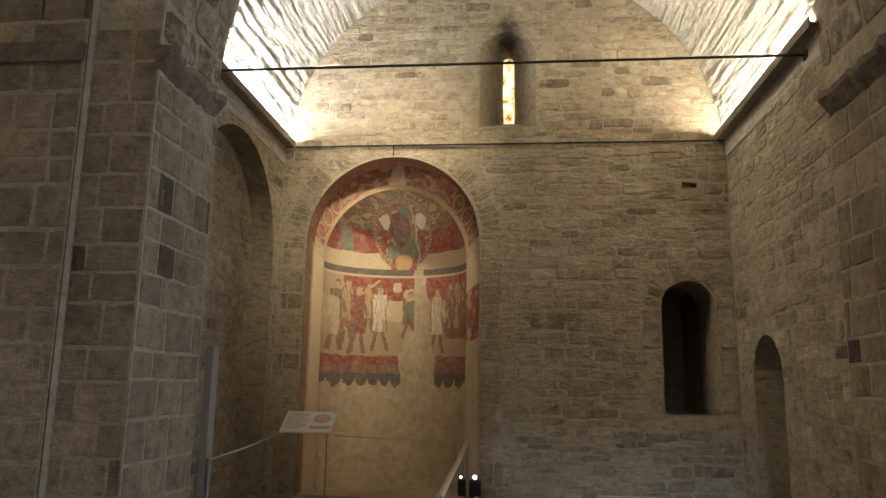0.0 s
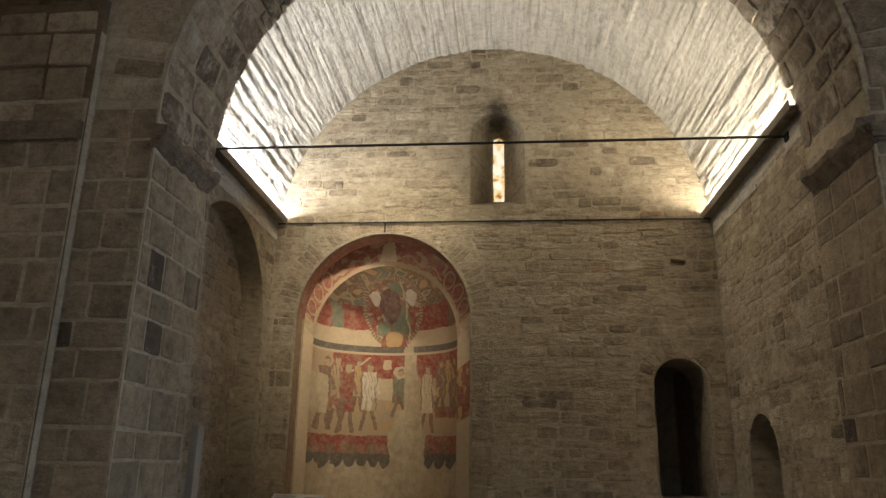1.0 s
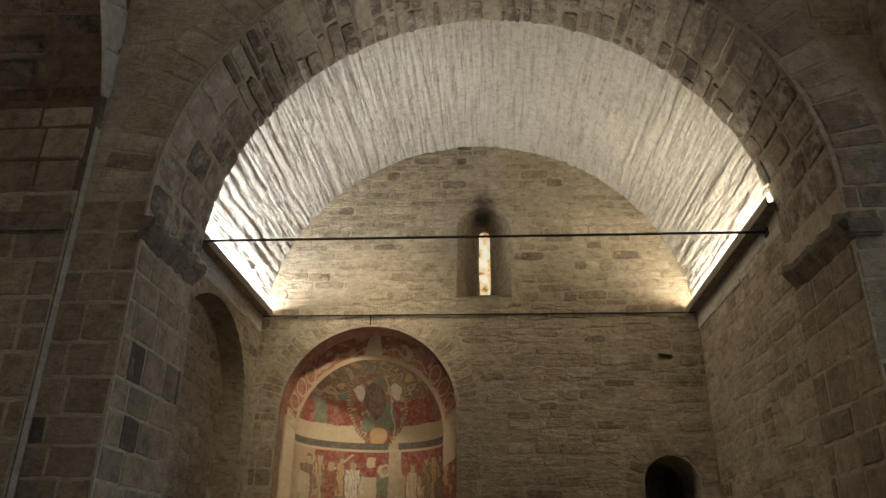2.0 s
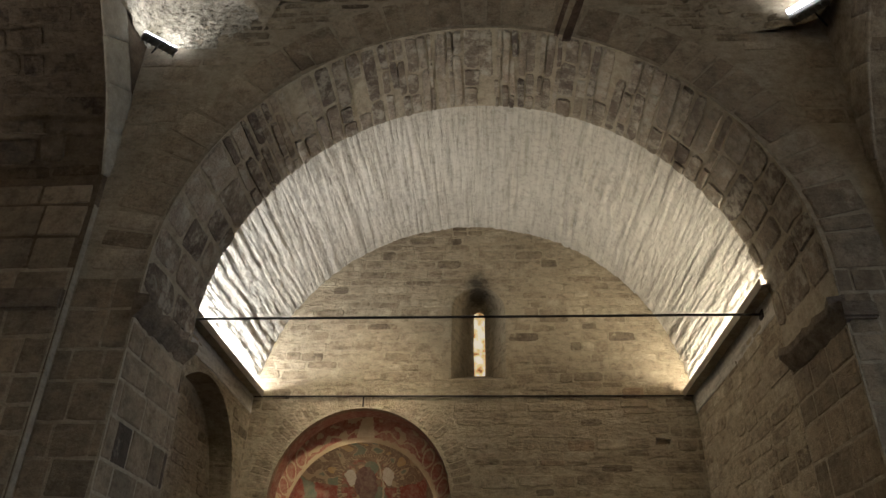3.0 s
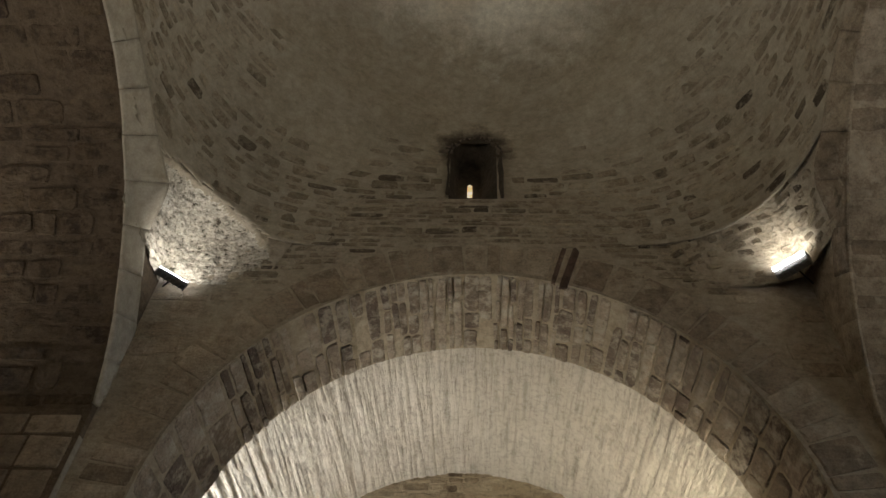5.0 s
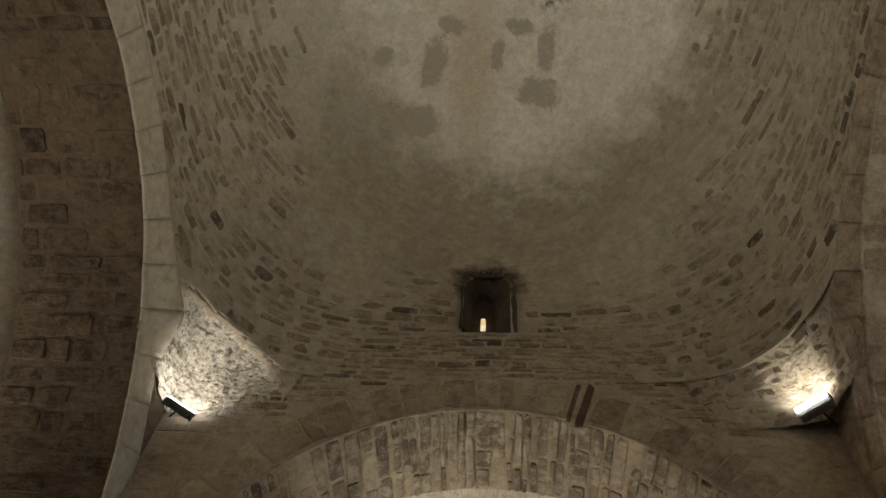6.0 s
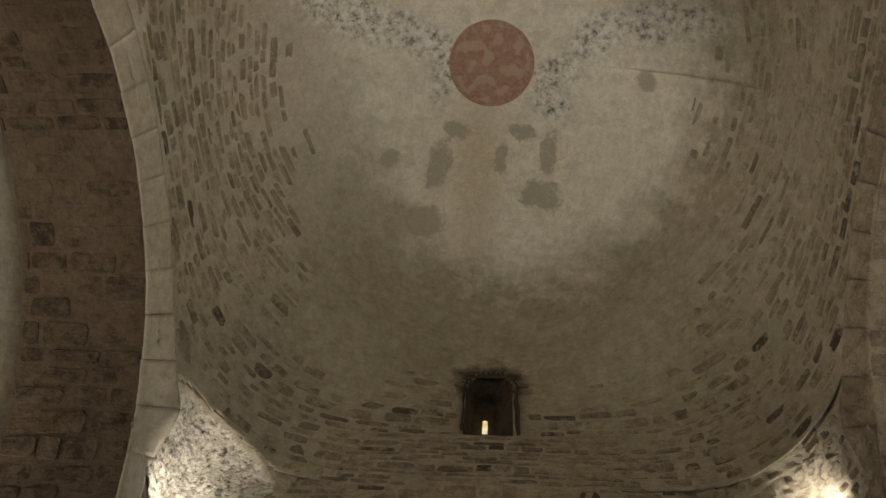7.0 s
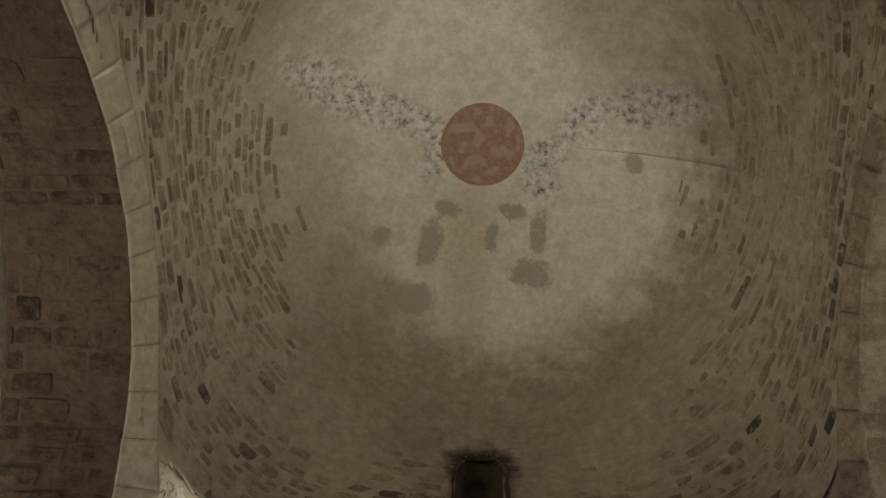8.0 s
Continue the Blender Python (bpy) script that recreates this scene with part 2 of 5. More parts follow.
    bare = most([spot(x, y, rx, ry, a, 2.6, 0.30, mid) for x, y, rx, ry, a in ((-2.0, 0.75, 0.55, 0.30, 0.7), (-1.50, 1.02, 0.50, 0.27, 0.35), (-0.95, 1.30, 0.45, 0.22, 0.6), (-0.80, 1.75, 0.16, 0.36, 0.3),
                 (0.72, 1.72, 0.36, 0.22, -0.6), (1.25, 1.20, 0.46, 0.25, -0.6), (1.95, 0.98, 0.55, 0.28, -0.1), (0.66, 2.1, 0.28, 0.2, 0.4))])
    crumbs = noise_node(nt, 10, 8, 0.72, coord="World")
    col = mix(nt, col, ramp(nt, crumbs, [(0.39, (0.13, 0.115, 0.095)), (0.46, (0.56, 0.525, 0.45)), (0.58, (0.90, 0.86, 0.78))]), mix(nt, (0, 0, 0), bare, ramp(nt, mid, [(0.40, (0.45, 0.45, 0.45)), (0.55, (1, 1, 1))])))
    col = mix(nt, col, ramp(nt, lump, [(0.34, (0.72, 0.71, 0.70)), (0.6, (1.08, 1.08, 1.08))]), 0.6, "MULTIPLY")
    col = mix(nt, col, ramp(nt, fine, [(0.3, (0.72, 0.72, 0.72)), (0.7, (1.15, 1.15, 1.15))]), 0.6, "MULTIPLY")
    nt.links.new(col, b.inputs["Base Color"])
    bump(nt, b, [(streak, 0.25, 0.04), (mid, 0.6, 0.03), (lump, 0.8, 0.02), (fine, 0.5, 0.006)])
    return m


DOME = dome_material()


def pitted_material():
    """Coarse render full of straw holes and pits."""
    m, nt, b = shader("rough_squinch_plaster", 0.92)
    big = noise_node(nt, 3.5, 6, 0.6, coord="World")
    pits = noise_node(nt, 15, 5, 0.72, (1, 1, 1.5), "World")
    fine = noise_node(nt, 45, 6, 0.75, coord="World")
    col = mix(nt, (0.42, 0.37, 0.285), (0.54, 0.485, 0.39), ramp(nt, big, [(0.35, (0, 0, 0)), (0.65, (1, 1, 1))]))
    col = mix(nt, col, ramp(nt, pits, [(0.36, (0.14, 0.12, 0.10)), (0.43, (0.75, 0.74, 0.72)), (0.50, (1, 1, 1)), (0.62, (1.2, 1.2, 1.18))]), 1.0, "MULTIPLY")
    col = mix(nt, col, ramp(nt, fine, [(0.32, (0.55, 0.54, 0.52)), (0.5, (1, 1, 1)), (0.7, (1.2, 1.2, 1.2))]), 0.9, "MULTIPLY")
    nt.links.new(col, b.inputs["Base Color"])
    bump(nt, b, [(big, 0.6, 0.08), (pits, 1.0, 0.06), (fine, 0.9, 0.012)])
    return m


SQUINCH = pitted_material()
NICHE = plaster_material("niche_plaster", (0.46, 0.36, 0.22), (0.54, 0.44, 0.29), (0.34, 0.26, 0.155), 1.6, relief=0.5)
FLOOR = plaster_material("worn_stone_floor", (0.20, 0.165, 0.12), (0.26, 0.215, 0.155), (0.13, 0.105, 0.075), 2.0)
IRON = plain("dark_iron", (0.035, 0.03, 0.026), 0.55, 0.6)
TROUGH = plain("brown_painted_metal", (0.20, 0.165, 0.125), 0.6, 0.1)


# ---------------------------------------------------------------- building tools
def mesh_object(name, verts, faces, mat, parent=None, smooth=False):
    me = bpy.data.meshes.new(name)
    me.from_pydata([tuple(v) for v in verts], [], faces)
    me.materials.append(mat)
    if smooth:
        me.polygons.foreach_set("use_smooth", [True] * len(me.polygons))
    me.update()
    ob = new(name, me)
    if parent:
        ob.parent = parent
    return ob


def part(name, bm, mat, parent=None, label="", smooth=False):
    me = bpy.data.meshes.new(name)
    bmesh.ops.recalc_face_normals(bm, faces=bm.faces)
    bm.to_mesh(me)
    bm.free()
    me.materials.append(mat)
    if smooth:
        me.polygons.foreach_set("use_smooth", [True] * len(me.polygons))
    ob = new(name, me)
    if parent:
        ob.parent = parent
    if label:
        ob["label"] = label
    return ob


def structure(ob, label, category):
    return tagged(ob, label, category, kind="structure")


def box(bm, lo, hi, bevel=0.0):
    lo, hi = Vector(lo), Vector(hi)
    r = bmesh.ops.create_cube(bm, size=1, matrix=Matrix.LocRotScale((lo + hi) / 2, None, hi - lo))
    if bevel:
        es = list({e for v in r["verts"] for e in v.link_edges})
        bmesh.ops.bevel(bm, geom=es, offset=bevel, segments=2, affect="EDGES")


def tube(bm, a, b, radius, sides=10):
    a, b = Vector(a), Vector(b)
    m = Matrix.Translation((a + b) / 2) @ (b - a).to_track_quat("Z", "Y").to_matrix().to_4x4()
    bmesh.ops.create_cone(bm, cap_ends=True, segments=sides, radius1=radius, radius2=radius, depth=(b - a).length, matrix=m)


def arch_outline(cx, half, z0, zs, n=24, r=None):
    """A round-headed opening, from its foot on one side over the crown to the other foot."""
    r = r or half
    pts = [(cx + half, z0)]
    a0 = math.acos(min(1, half / r))
    for i in range(n + 1):
        a = a0 + (math.pi - 2 * a0) * i / n
        pts.append((cx + r * math.cos(a), zs + r * math.sin(a)))
    pts.append((cx - half, z0))
    return pts


def slab(name, outer, holes, m, depth, mat):
    """A wall in the plane of m (x along, y up, z towards the viewer), pierced by holes, with its thickness behind."""
    bm = bmesh.new()
    edges = []
    for loop in [outer, *holes]:
        vs = [bm.verts.new((x, y, 0)) for x, y in loop]
        edges += [bm.edges.new((vs[i], vs[(i + 1) % len(vs)])) for i in range(len(vs))]
    bmesh.ops.triangle_fill(bm, use_beauty=True, use_dissolve=False, edges=edges)
    geo = bmesh.ops.extrude_face_region(bm, geom=bm.faces[:])
    for v in geo["geom"]:
        if isinstance(v, bmesh.types.BMVert):
            v.co.z -= depth
    bmesh.ops.transform(bm, matrix=m, verts=bm.verts)
    return part(name, bm, mat)


def frame_of(origin, along, up):
    along, up = Vector(along), Vector(up)
    n = along.cross(up)
    m = Matrix((along, up, n)).transposed().to_4x4()
    m.translation = origin
    return m


def grid(name, fn, nu, nv, mat, smooth=True, thick=0.0, parent=None):
    """A sheet fn(u, v) over the unit square; thick gives it a back."""
    verts = [Vector(fn(i / nu, j / nv)) for j in range(nv + 1) for i in range(nu + 1)]
    w = nu + 1
    faces = [(j * w + i, j * w + i + 1, (j + 1) * w + i + 1, (j + 1) * w + i) for j in range(nv) for i in range(nu)]
    ob = mesh_object(name, verts, faces, mat, parent, smooth)
    if thick:
        so = ob.modifiers.new("thickness", "SOLIDIFY")
        so.thickness, so.offset = thick, 1
    return ob


# stones: twenty rough unit blocks, shared by all that are laid
def rough_block(seed, mat, dressed=False):
    """A unit block, its corners worn; a dressed one keeps them nearly square and its face flat."""
    rng = random.Random(seed)
    cut, face = (0.25, 0.3) if dressed else (0.75, 0.75)
    out = []
    for sx, sy, flip in ((1, 1, 0), (-1, 1, 1), (-1, -1, 0), (1, -1, 1)):
        cx, cy = cut * rng.uniform(0.03, 0.17), cut * rng.uniform(0.06, 0.34)
        ex, ey = 0.5 - face * rng.uniform(-0.01, 0.06), 0.5 - face * rng.uniform(-0.02, 0.12)
        pair = [(sx * ex, sy * (ey - cy)), (sx * (ex - cx), sy * ey)]
        out += pair[::-1] if flip else pair
        if flip == 0:
            out.append((rng.uniform(-0.15, 0.15), sy * (0.5 - face * rng.uniform(-0.03, 0.10))))
    n = len(out)
    verts = [(x, y, -0.8) for x, y in out] + [(x * 0.985, y * 0.975, rng.uniform(0.1, 0.55)) for x, y in out]
    verts += [(x * rng.uniform(0.90, 0.96), y * rng.uniform(0.84, 0.94), rng.uniform(0.65, 1.05)) for x, y in out] + [(rng.uniform(-0.25, 0.25), rng.uniform(-0.2, 0.2), rng.uniform(0.7, 1.25))]
    faces = []
    for k in (0, n):
        faces += [(k + i, k + (i + 1) % n, k + n + (i + 1) % n, k + n + i) for i in range(n)]
    faces += [(2 * n + i, 2 * n + (i + 1) % n, 3 * n) for i in range(n)]
    me = bpy.data.meshes.new("stone")
    me.from_pydata(verts, [], faces)
    me.materials.append(mat)
    me.update()
    return me, np.array(verts), faces


BLOCKS = {}


def blocks(mat):
    if mat.name not in BLOCKS:
        BLOCKS[mat.name] = [rough_block(s, mat, mat in (ASHLAR, TAN)) for s in range(20)]
    return BLOCKS[mat.name]


def courses(u0, u1, v0, v1, h, length, rng, keep, wobble=0.0, gaps=0.0):
    """Uneven courses of stones over a flat or unrolled face: middle, width, height."""
    v = v0
    while v < v1 - 0.02:
        hh = min(rng.uniform(*h), v1 - v)
        u = u0 - rng.uniform(0, length[0])
        while u < u1:
            w = rng.uniform(*length)
            a, b = max(u, u0), min(u + w, u1)
            vv = v + hh / 2 + wobble * noise.noise(Vector((u * 0.8, v * 0.7, 3.0))) + wobble * 0.3 * rng.uniform(-1, 1)
            if b - a > 0.05 and rng.random() >= gaps and keep((a + b) / 2, vv, b - a, hh):
                yield (a + b) / 2, vv, b - a, hh * (1 - 2.0 * wobble * rng.random())
            u += w
        v += hh


def lay(parent, cells, place, mat, proud, rng, near=None, joint=0.012, single=300, name="stone"):
    """Lays stones on place(u, v) -> point, along, up, outward. Those first by near() are objects of their own, the rest one mesh."""
    cells = list(cells)
    if near:
        cells.sort(key=near)
    kinds = blocks(mat)
    verts, faces, base = [], [], 0
    for i, (u, v, w, h) in enumerate(cells):
        p, a, b, n = place(u, v)
        d = proud[0] + (proud[1] - proud[0]) * rng.random() ** 1.6
        tilt = rng.gauss(0, 0.022)
        me, vs, fs = kinds[rng.randrange(20)]
        m = Matrix((a, b, n)).transposed().to_4x4()
        m.translation = p
        m = m @ Matrix.Rotation(tilt, 4, "Z") @ Matrix.Diagonal((max(0.03, w - joint), max(0.03, h - joint), d, 1))
        if i < single:
            o = bpy.data.objects.new(name, me)
            scene.collection.objects.link(o)
            o.parent = parent
            o.matrix_basis = m
        else:
            A = np.array(m)
            verts.append(vs @ A[:3, :3].T + A[:3, 3])
            faces += [tuple(k + base for k in f) for f in fs]
            base += len(vs)
    if verts:
        ob = mesh_object(name + "work", np.concatenate(verts), faces, mat, parent)
        tagged(ob, kind="stuff")


def flat(m):
    a, b, n, o = m.col[0].xyz, m.col[1].xyz, m.col[2].xyz, m.translation.copy()
    return lambda u, v: (o + a * u + b * v, a, b, n)


def clear_of(shapes, u, v, w, h):
    """Whether a stone keeps clear of openings, each a list (cx, half, z0, zs, rise)."""
    for cx, half, z0, zs, rr in shapes:
        if v + h * 0.5 < z0 or abs(u - cx) - w * 0.5 > half:
            continue
        if v - h * 0.3 < zs:
            return False
        du, dv = max(0, abs(u - cx) - w * 0.4), v - h * 0.3 - zs
        if (du / half) ** 2 + (dv / rr) ** 2 < 1:
            return False
    return True


# ---------------------------------------------------------------- plan
ARM_L, ARM_R, ARM_BACK = -3.02, 2.60, 9.0
CORNICE = 4.66
FRONT, ARCH_REAR = 4.95, 6.05          # crossing face and rear face of the transept arch
ARCH_X, ARCH_R, SPRING = -0.05, 2.63, 4.25
CROSS_L, CROSS_R, CROSS_B = -3.22, 3.12, -1.75
SIDE_Y, SIDE_R, SIDE_HALF = 1.58, 3.42, 3.30            # side arches of the crossing
DOME_X, DOME_Y, DOME_A, DOME_B = -0.05, 1.60, 3.135, 3.385
DRUM_Z, APEX = 7.30, 11.80
VAULT_X, VAULT_R, VAULT_Z = -0.21, 2.80, 4.42

rng = random.Random(7)

# ground
bm = bmesh.new()
box(bm, (-16, -12, -0.3), (16, 14, 0.0))
structure(part("floor", bm, FLOOR), "worn grey-brown stone floor of a church", "floor")

# ---- end wall of the transept arm
NI_X, NI_HALF, NI_SPRING = -1.56, 1.11, 3.38
SL_X = -0.10
CUT_X, CUT_HALF, CUT_Z0, CUT_ZS = 2.06, 0.315, 1.29, 2.57
niche_hole = arch_outline(NI_X, NI_HALF, 0.25, NI_SPRING)
slit_hole = arch_outline(SL_X, 0.36, 4.87, 5.84, 16)
cut_hole = arch_outline(CUT_X, CUT_HALF, CUT_Z0, CUT_ZS, 16)
m_back = frame_of((0, ARM_BACK, 0), (1, 0, 0), (0, 0, 1))
wall_north = structure(slab("wall_north", [(-3.6, 0), (-3.6, 7.9), (3.2, 7.9), (3.2, 0)], [niche_hole, slit_hole, cut_hole, [(2.04, 4.03), (2.22, 4.04), (2.23, 4.10), (2.05, 4.12)]], m_back, 0.8, MORTAR),
                       "rough coursed pale rubble wall with a painted niche", "wall")

# ---- side walls of the arm
m_right = frame_of((ARM_R, 0, 0), (0, -1, 0), (0, 0, 1))
m_left = frame_of((ARM_L, 0, 0), (0, 1, 0), (0, 0, 1))
DOOR_Y, DOOR_HALF, DOOR_ZS = 8.0, 0.45, 1.72
wall_east = structure(slab("wall_east", [(-9.0, 0), (-9.0, 4.7), (-6.0, 4.7), (-6.0, 0)], [arch_outline(-DOOR_Y, DOOR_HALF, 0.01, DOOR_ZS, 16)], m_right, 0.9, MORTAR),
                      "rough rubble wall with a small round-headed doorway", "wall")
LN_Y, LN_HALF, LN_ZS = 7.55, 1.20, 3.16
wall_west = structure(slab("wall_west", [(6.0, 0), (6.0, 4.7), (9.0, 4.7), (9.0, 0)], [arch_outline(LN_Y, LN_HALF, 0.01, LN_ZS, 24)], m_left, 0.28, MORTAR),
                      "pale plastered rubble wall with a blind arch", "wall")


# ---- board-marked barrel vault
def vault_fn(u, v):
    a = math.pi * (0.0 + 1.0 * u)
    y = 5.9 + (9.1 - 5.9) * v
    q = a * VAULT_R
    g1 = 1 - abs(noise.noise(Vector((q * 7.0, y * 0.45, 3))))
    g2 = 1 - abs(noise.noise(Vector((q * 15.0, y * 0.9, 5))))
    g3 = noise.noise(Vector((q * 9.0, y * 8.0, 7)))
    rough = 0.5 + 0.5 * noise.noise(Vector((q * 0.6, y * 0.7, 11)))
    deep = 0.4 + 0.8 * math.sin(a)
    r = VAULT_R + deep * (0.028 * (g1 - 0.8) + 0.017 * (g2 - 0.8)) + 0.024 * rough * g3 + 0.018 * noise.noise(Vector((a * 3, y * 1.2, 9)))
    return VAULT_X - r * math.cos(a) * 1.0, y, VAULT_Z + r * math.sin(a) * 0.98


vault = grid("ceiling", vault_fn, 820, 120, VAULT, thick=0.35)
structure(vault, "pale board-marked plaster barrel vault", "vault")

# ---- crossing: front arch, side arches, back arch
front_outer = [(CROSS_L - 1.4, 0), (CROSS_L - 1.4, 8.10), (CROSS_R + 1.4, 8.10), (CROSS_R + 1.4, 0)]


def pierced(name, outer, hole, m, depth, mat, label):
    """A wall whose opening stands on the floor."""
    (x0, z0), (x1, z1), (x2, z2), (x3, z3) = outer
    bm = bmesh.new()
    vs = [bm.verts.new((x, y, 0)) for x, y in [(x0, 0), (x1, z1), (x2, z2), (x3, 0)] + [(hole[0][0], 0)] + hole[1:-1] + [(hole[-1][0], 0)]]
    f = bm.faces.new(vs)
    bmesh.ops.triangulate(bm, faces=[f])
    geo = bmesh.ops.extrude_face_region(bm, geom=bm.faces[:])
    for v in geo["geom"]:
        if isinstance(v, bmesh.types.BMVert):
            v.co.z -= depth
    bmesh.ops.transform(bm, matrix=m, verts=bm.verts)
    return structure(part(name, bm, mat), label, "wall")


m_front = frame_of((0, FRONT, 0), (1, 0, 0), (0, 0, 1))
crossing_north = pierced("wall_crossing_north", front_outer, arch_outline(ARCH_X, ARCH_R, 0, SPRING, 48), m_front, ARCH_REAR - FRONT, MORTAR_DARK,
                         "stone crossing wall with a wide round arch")
m_back2 = frame_of((0, CROSS_B, 0), (-1, 0, 0), (0, 0, 1))
pierced("wall_crossing_south", front_outer, arch_outline(-ARCH_X, ARCH_R, 0, SPRING, 48), m_back2, 1.1, MORTAR_DARK, "stone crossing wall with a wide round arch")
m_cl = frame_of((CROSS_L, 0, 0), (0, 1, 0), (0, 0, 1))
m_cr = frame_of((CROSS_R, 0, 0), (0, -1, 0), (0, 0, 1))
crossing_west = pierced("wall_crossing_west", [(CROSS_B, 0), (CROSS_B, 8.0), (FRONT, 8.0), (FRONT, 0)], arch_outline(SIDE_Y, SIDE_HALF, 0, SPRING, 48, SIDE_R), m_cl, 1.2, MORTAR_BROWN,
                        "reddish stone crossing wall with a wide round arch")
crossing_east = pierced("wall_crossing_east", [(-FRONT, 0), (-FRONT, 8.0), (-CROSS_B, 8.0), (-CROSS_B, 0)], arch_outline(-SIDE_Y, SIDE_HALF, 0, SPRING, 48, SIDE_R), m_cr, 1.2, TAN,
                        "stone crossing wall with a wide round arch")


# ---- nave, choir and the other arm beyond the arches, closed and plain
def tunnel(name, m, length, label):
    def fn(u, v):
        a = math.pi * u
        x, z = -3.6 * math.cos(a), 4.1 + 3.6 * math.sin(a)
        return m @ Vector((x, z, -length * v))
    structure(grid(name + "_ceiling", fn, 48, 6, DOME, thick=0.3), "plain plaster barrel vault", "vault")
    for s in (-1, 1):
        bm = bmesh.new()
        box(bm, (s * 3.6 - 0.2, 0, -length), (s * 3.6 + 0.2, 4.2, 0))
        bmesh.ops.transform(bm, matrix=m, verts=bm.verts)
        structure(part(name + "_side", bm, MORTAR_DARK), "plain stone side wall", "wall")
    bm = bmesh.new()
    box(bm, (-4, 0, -length - 0.3), (4, 8, -length))
    bmesh.ops.transform(bm, matrix=m, verts=bm.verts)
    structure(part(name + "_end", bm, MORTAR_DARK), "plain stone end wall", "wall")


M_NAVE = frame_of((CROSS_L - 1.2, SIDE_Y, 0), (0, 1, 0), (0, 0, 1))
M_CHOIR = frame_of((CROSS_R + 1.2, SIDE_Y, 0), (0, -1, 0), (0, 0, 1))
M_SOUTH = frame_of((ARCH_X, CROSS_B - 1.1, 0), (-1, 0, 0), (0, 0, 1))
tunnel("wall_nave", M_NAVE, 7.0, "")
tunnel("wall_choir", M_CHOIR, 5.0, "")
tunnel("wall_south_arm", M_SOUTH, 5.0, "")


# ---- dome: a square drum with cut corners that grows round
def dome_point(th, z):
    """A point of the drum and dome at a turn th and height z."""
    k = min(1, max(0, (z - DRUM_Z) / 2.3))
    n = 4.4 + (2.0 - 4.4) * (k * k * (3 - 2 * k))
    zs = 8.7
    s = 1.0 if z < zs else math.sqrt(max(0.0, 1 - ((z - zs) / (APEX - zs)) ** 2))
    c, d = math.cos(th), math.sin(th)
    r = (abs(c) ** n + abs(d) ** n) ** (-1 / n)
    return Vector((DOME_X + DOME_A * s * r * c, DOME_Y + DOME_B * s * r * d, z))


def dome_fn(u, v):
    t = v * v * 0.25 + v * 0.75
    z = DRUM_Z + (APEX - DRUM_Z) * math.sin(t * math.pi / 2)
    p = dome_point(2 * math.pi * u, min(z, APEX - 1e-5))
    q = p * 1.3
    c = Vector((DOME_X, DOME_Y, 8.7))
    return p + (p - c).normalized() * (0.03 * noise.noise(q) + 0.012 * noise.noise(q * 4))


def trim(ob, inside):
    """Cuts the faces out of a sheet whose middle lies inside."""
    bm = bmesh.new()
    bm.from_mesh(ob.data)
    bmesh.ops.delete(bm, geom=[f for f in bm.faces if inside(f.calc_center_median())], context="FACES")
    bm.to_mesh(ob.data)
    bm.free()


DW_X, DW_HALF, DW_Z0, DW_ZS = -0.085, 0.29, 8.14, 8.95
dome = grid("dome_ceiling", dome_fn, 360, 120, DOME, thick=0.015)
trim(dome, lambda c: c.y > 4 and abs(c.x - DW_X) < DW_HALF - 0.02 and DW_Z0 < c.z < DW_ZS + DW_HALF - 0.06)
# the drum stops on the side walls above their arches
trim(dome, lambda c: abs(c.x - DOME_X) > 2.9 and math.hypot(c.y - SIDE_Y, c.z - SPRING) < SIDE_R + 0.15)
structure(dome, "stained plaster dome over a rubble drum", "dome")


# smooth band of long voussoirs over the side arches, running up into the drum
def arch_band(wall, cx, sx, width, a0, a1, count, mat):
    for i in range(count):
        lo, hi = a0 + (a1 - a0) * i / count, a0 + (a1 - a0) * (i + 1) / count - 0.0016

        def fn(u, v, lo=lo, hi=hi, i=i):
            a = hi + (lo - hi) * u
            rho = SIDE_R - 0.012 + width * v
            y, z = min(SIDE_Y + rho * math.cos(a), FRONT - 0.012), SPRING + rho * math.sin(a)
            k = min(1, max(0, (z - DRUM_Z) / 2.3))
            n = 4.4 - 2.4 * (k * k * (3 - 2 * k))
            x = DOME_X + sx * DOME_A * max(0.0, 1 - abs((y - DOME_Y) / DOME_B) ** n) ** (1 / n)
            w = min(1.0, v / 0.75) * min(1.0, max(0.0, (z - 6.75) / 0.45))
            w = w * w * (3 - 2 * w)
            x = sx * max(sx * x, sx * cx - 0.22)
            p = Vector((cx - sx * 0.022, y, z)).lerp(Vector((x - sx * 0.022, y, z)), w)
            return p + Vector((sx * (0.010 * noise.noise(p * 2.1) + 0.004 * noise.noise(p * 9) + 0.003 * (i % 3)), 0, 0))
        ob = grid("voussoir", fn, 10, 10, mat, thick=0.03, parent=wall)
        if sx < 0:
            ob.data.flip_normals()


arch_band(crossing_west, CROSS_L, -1, 0.40, 0.28, 2.64, 20, BAND)
arch_band(crossing_east, CROSS_R, 1, 0.26, 0.28, 2.64, 20, TAN)


# ---- squinches
def squinch_egg(u, v):
    """Below 1 inside the leaning egg-shaped mouth of a hollow squinch."""
    return ((u - 0.62 + 0.20 * v) / 0.45) ** 2 + ((v - 0.50) / 0.64) ** 2 + 0.04 * noise.noise(Vector((u * 9, v * 6, 1)))


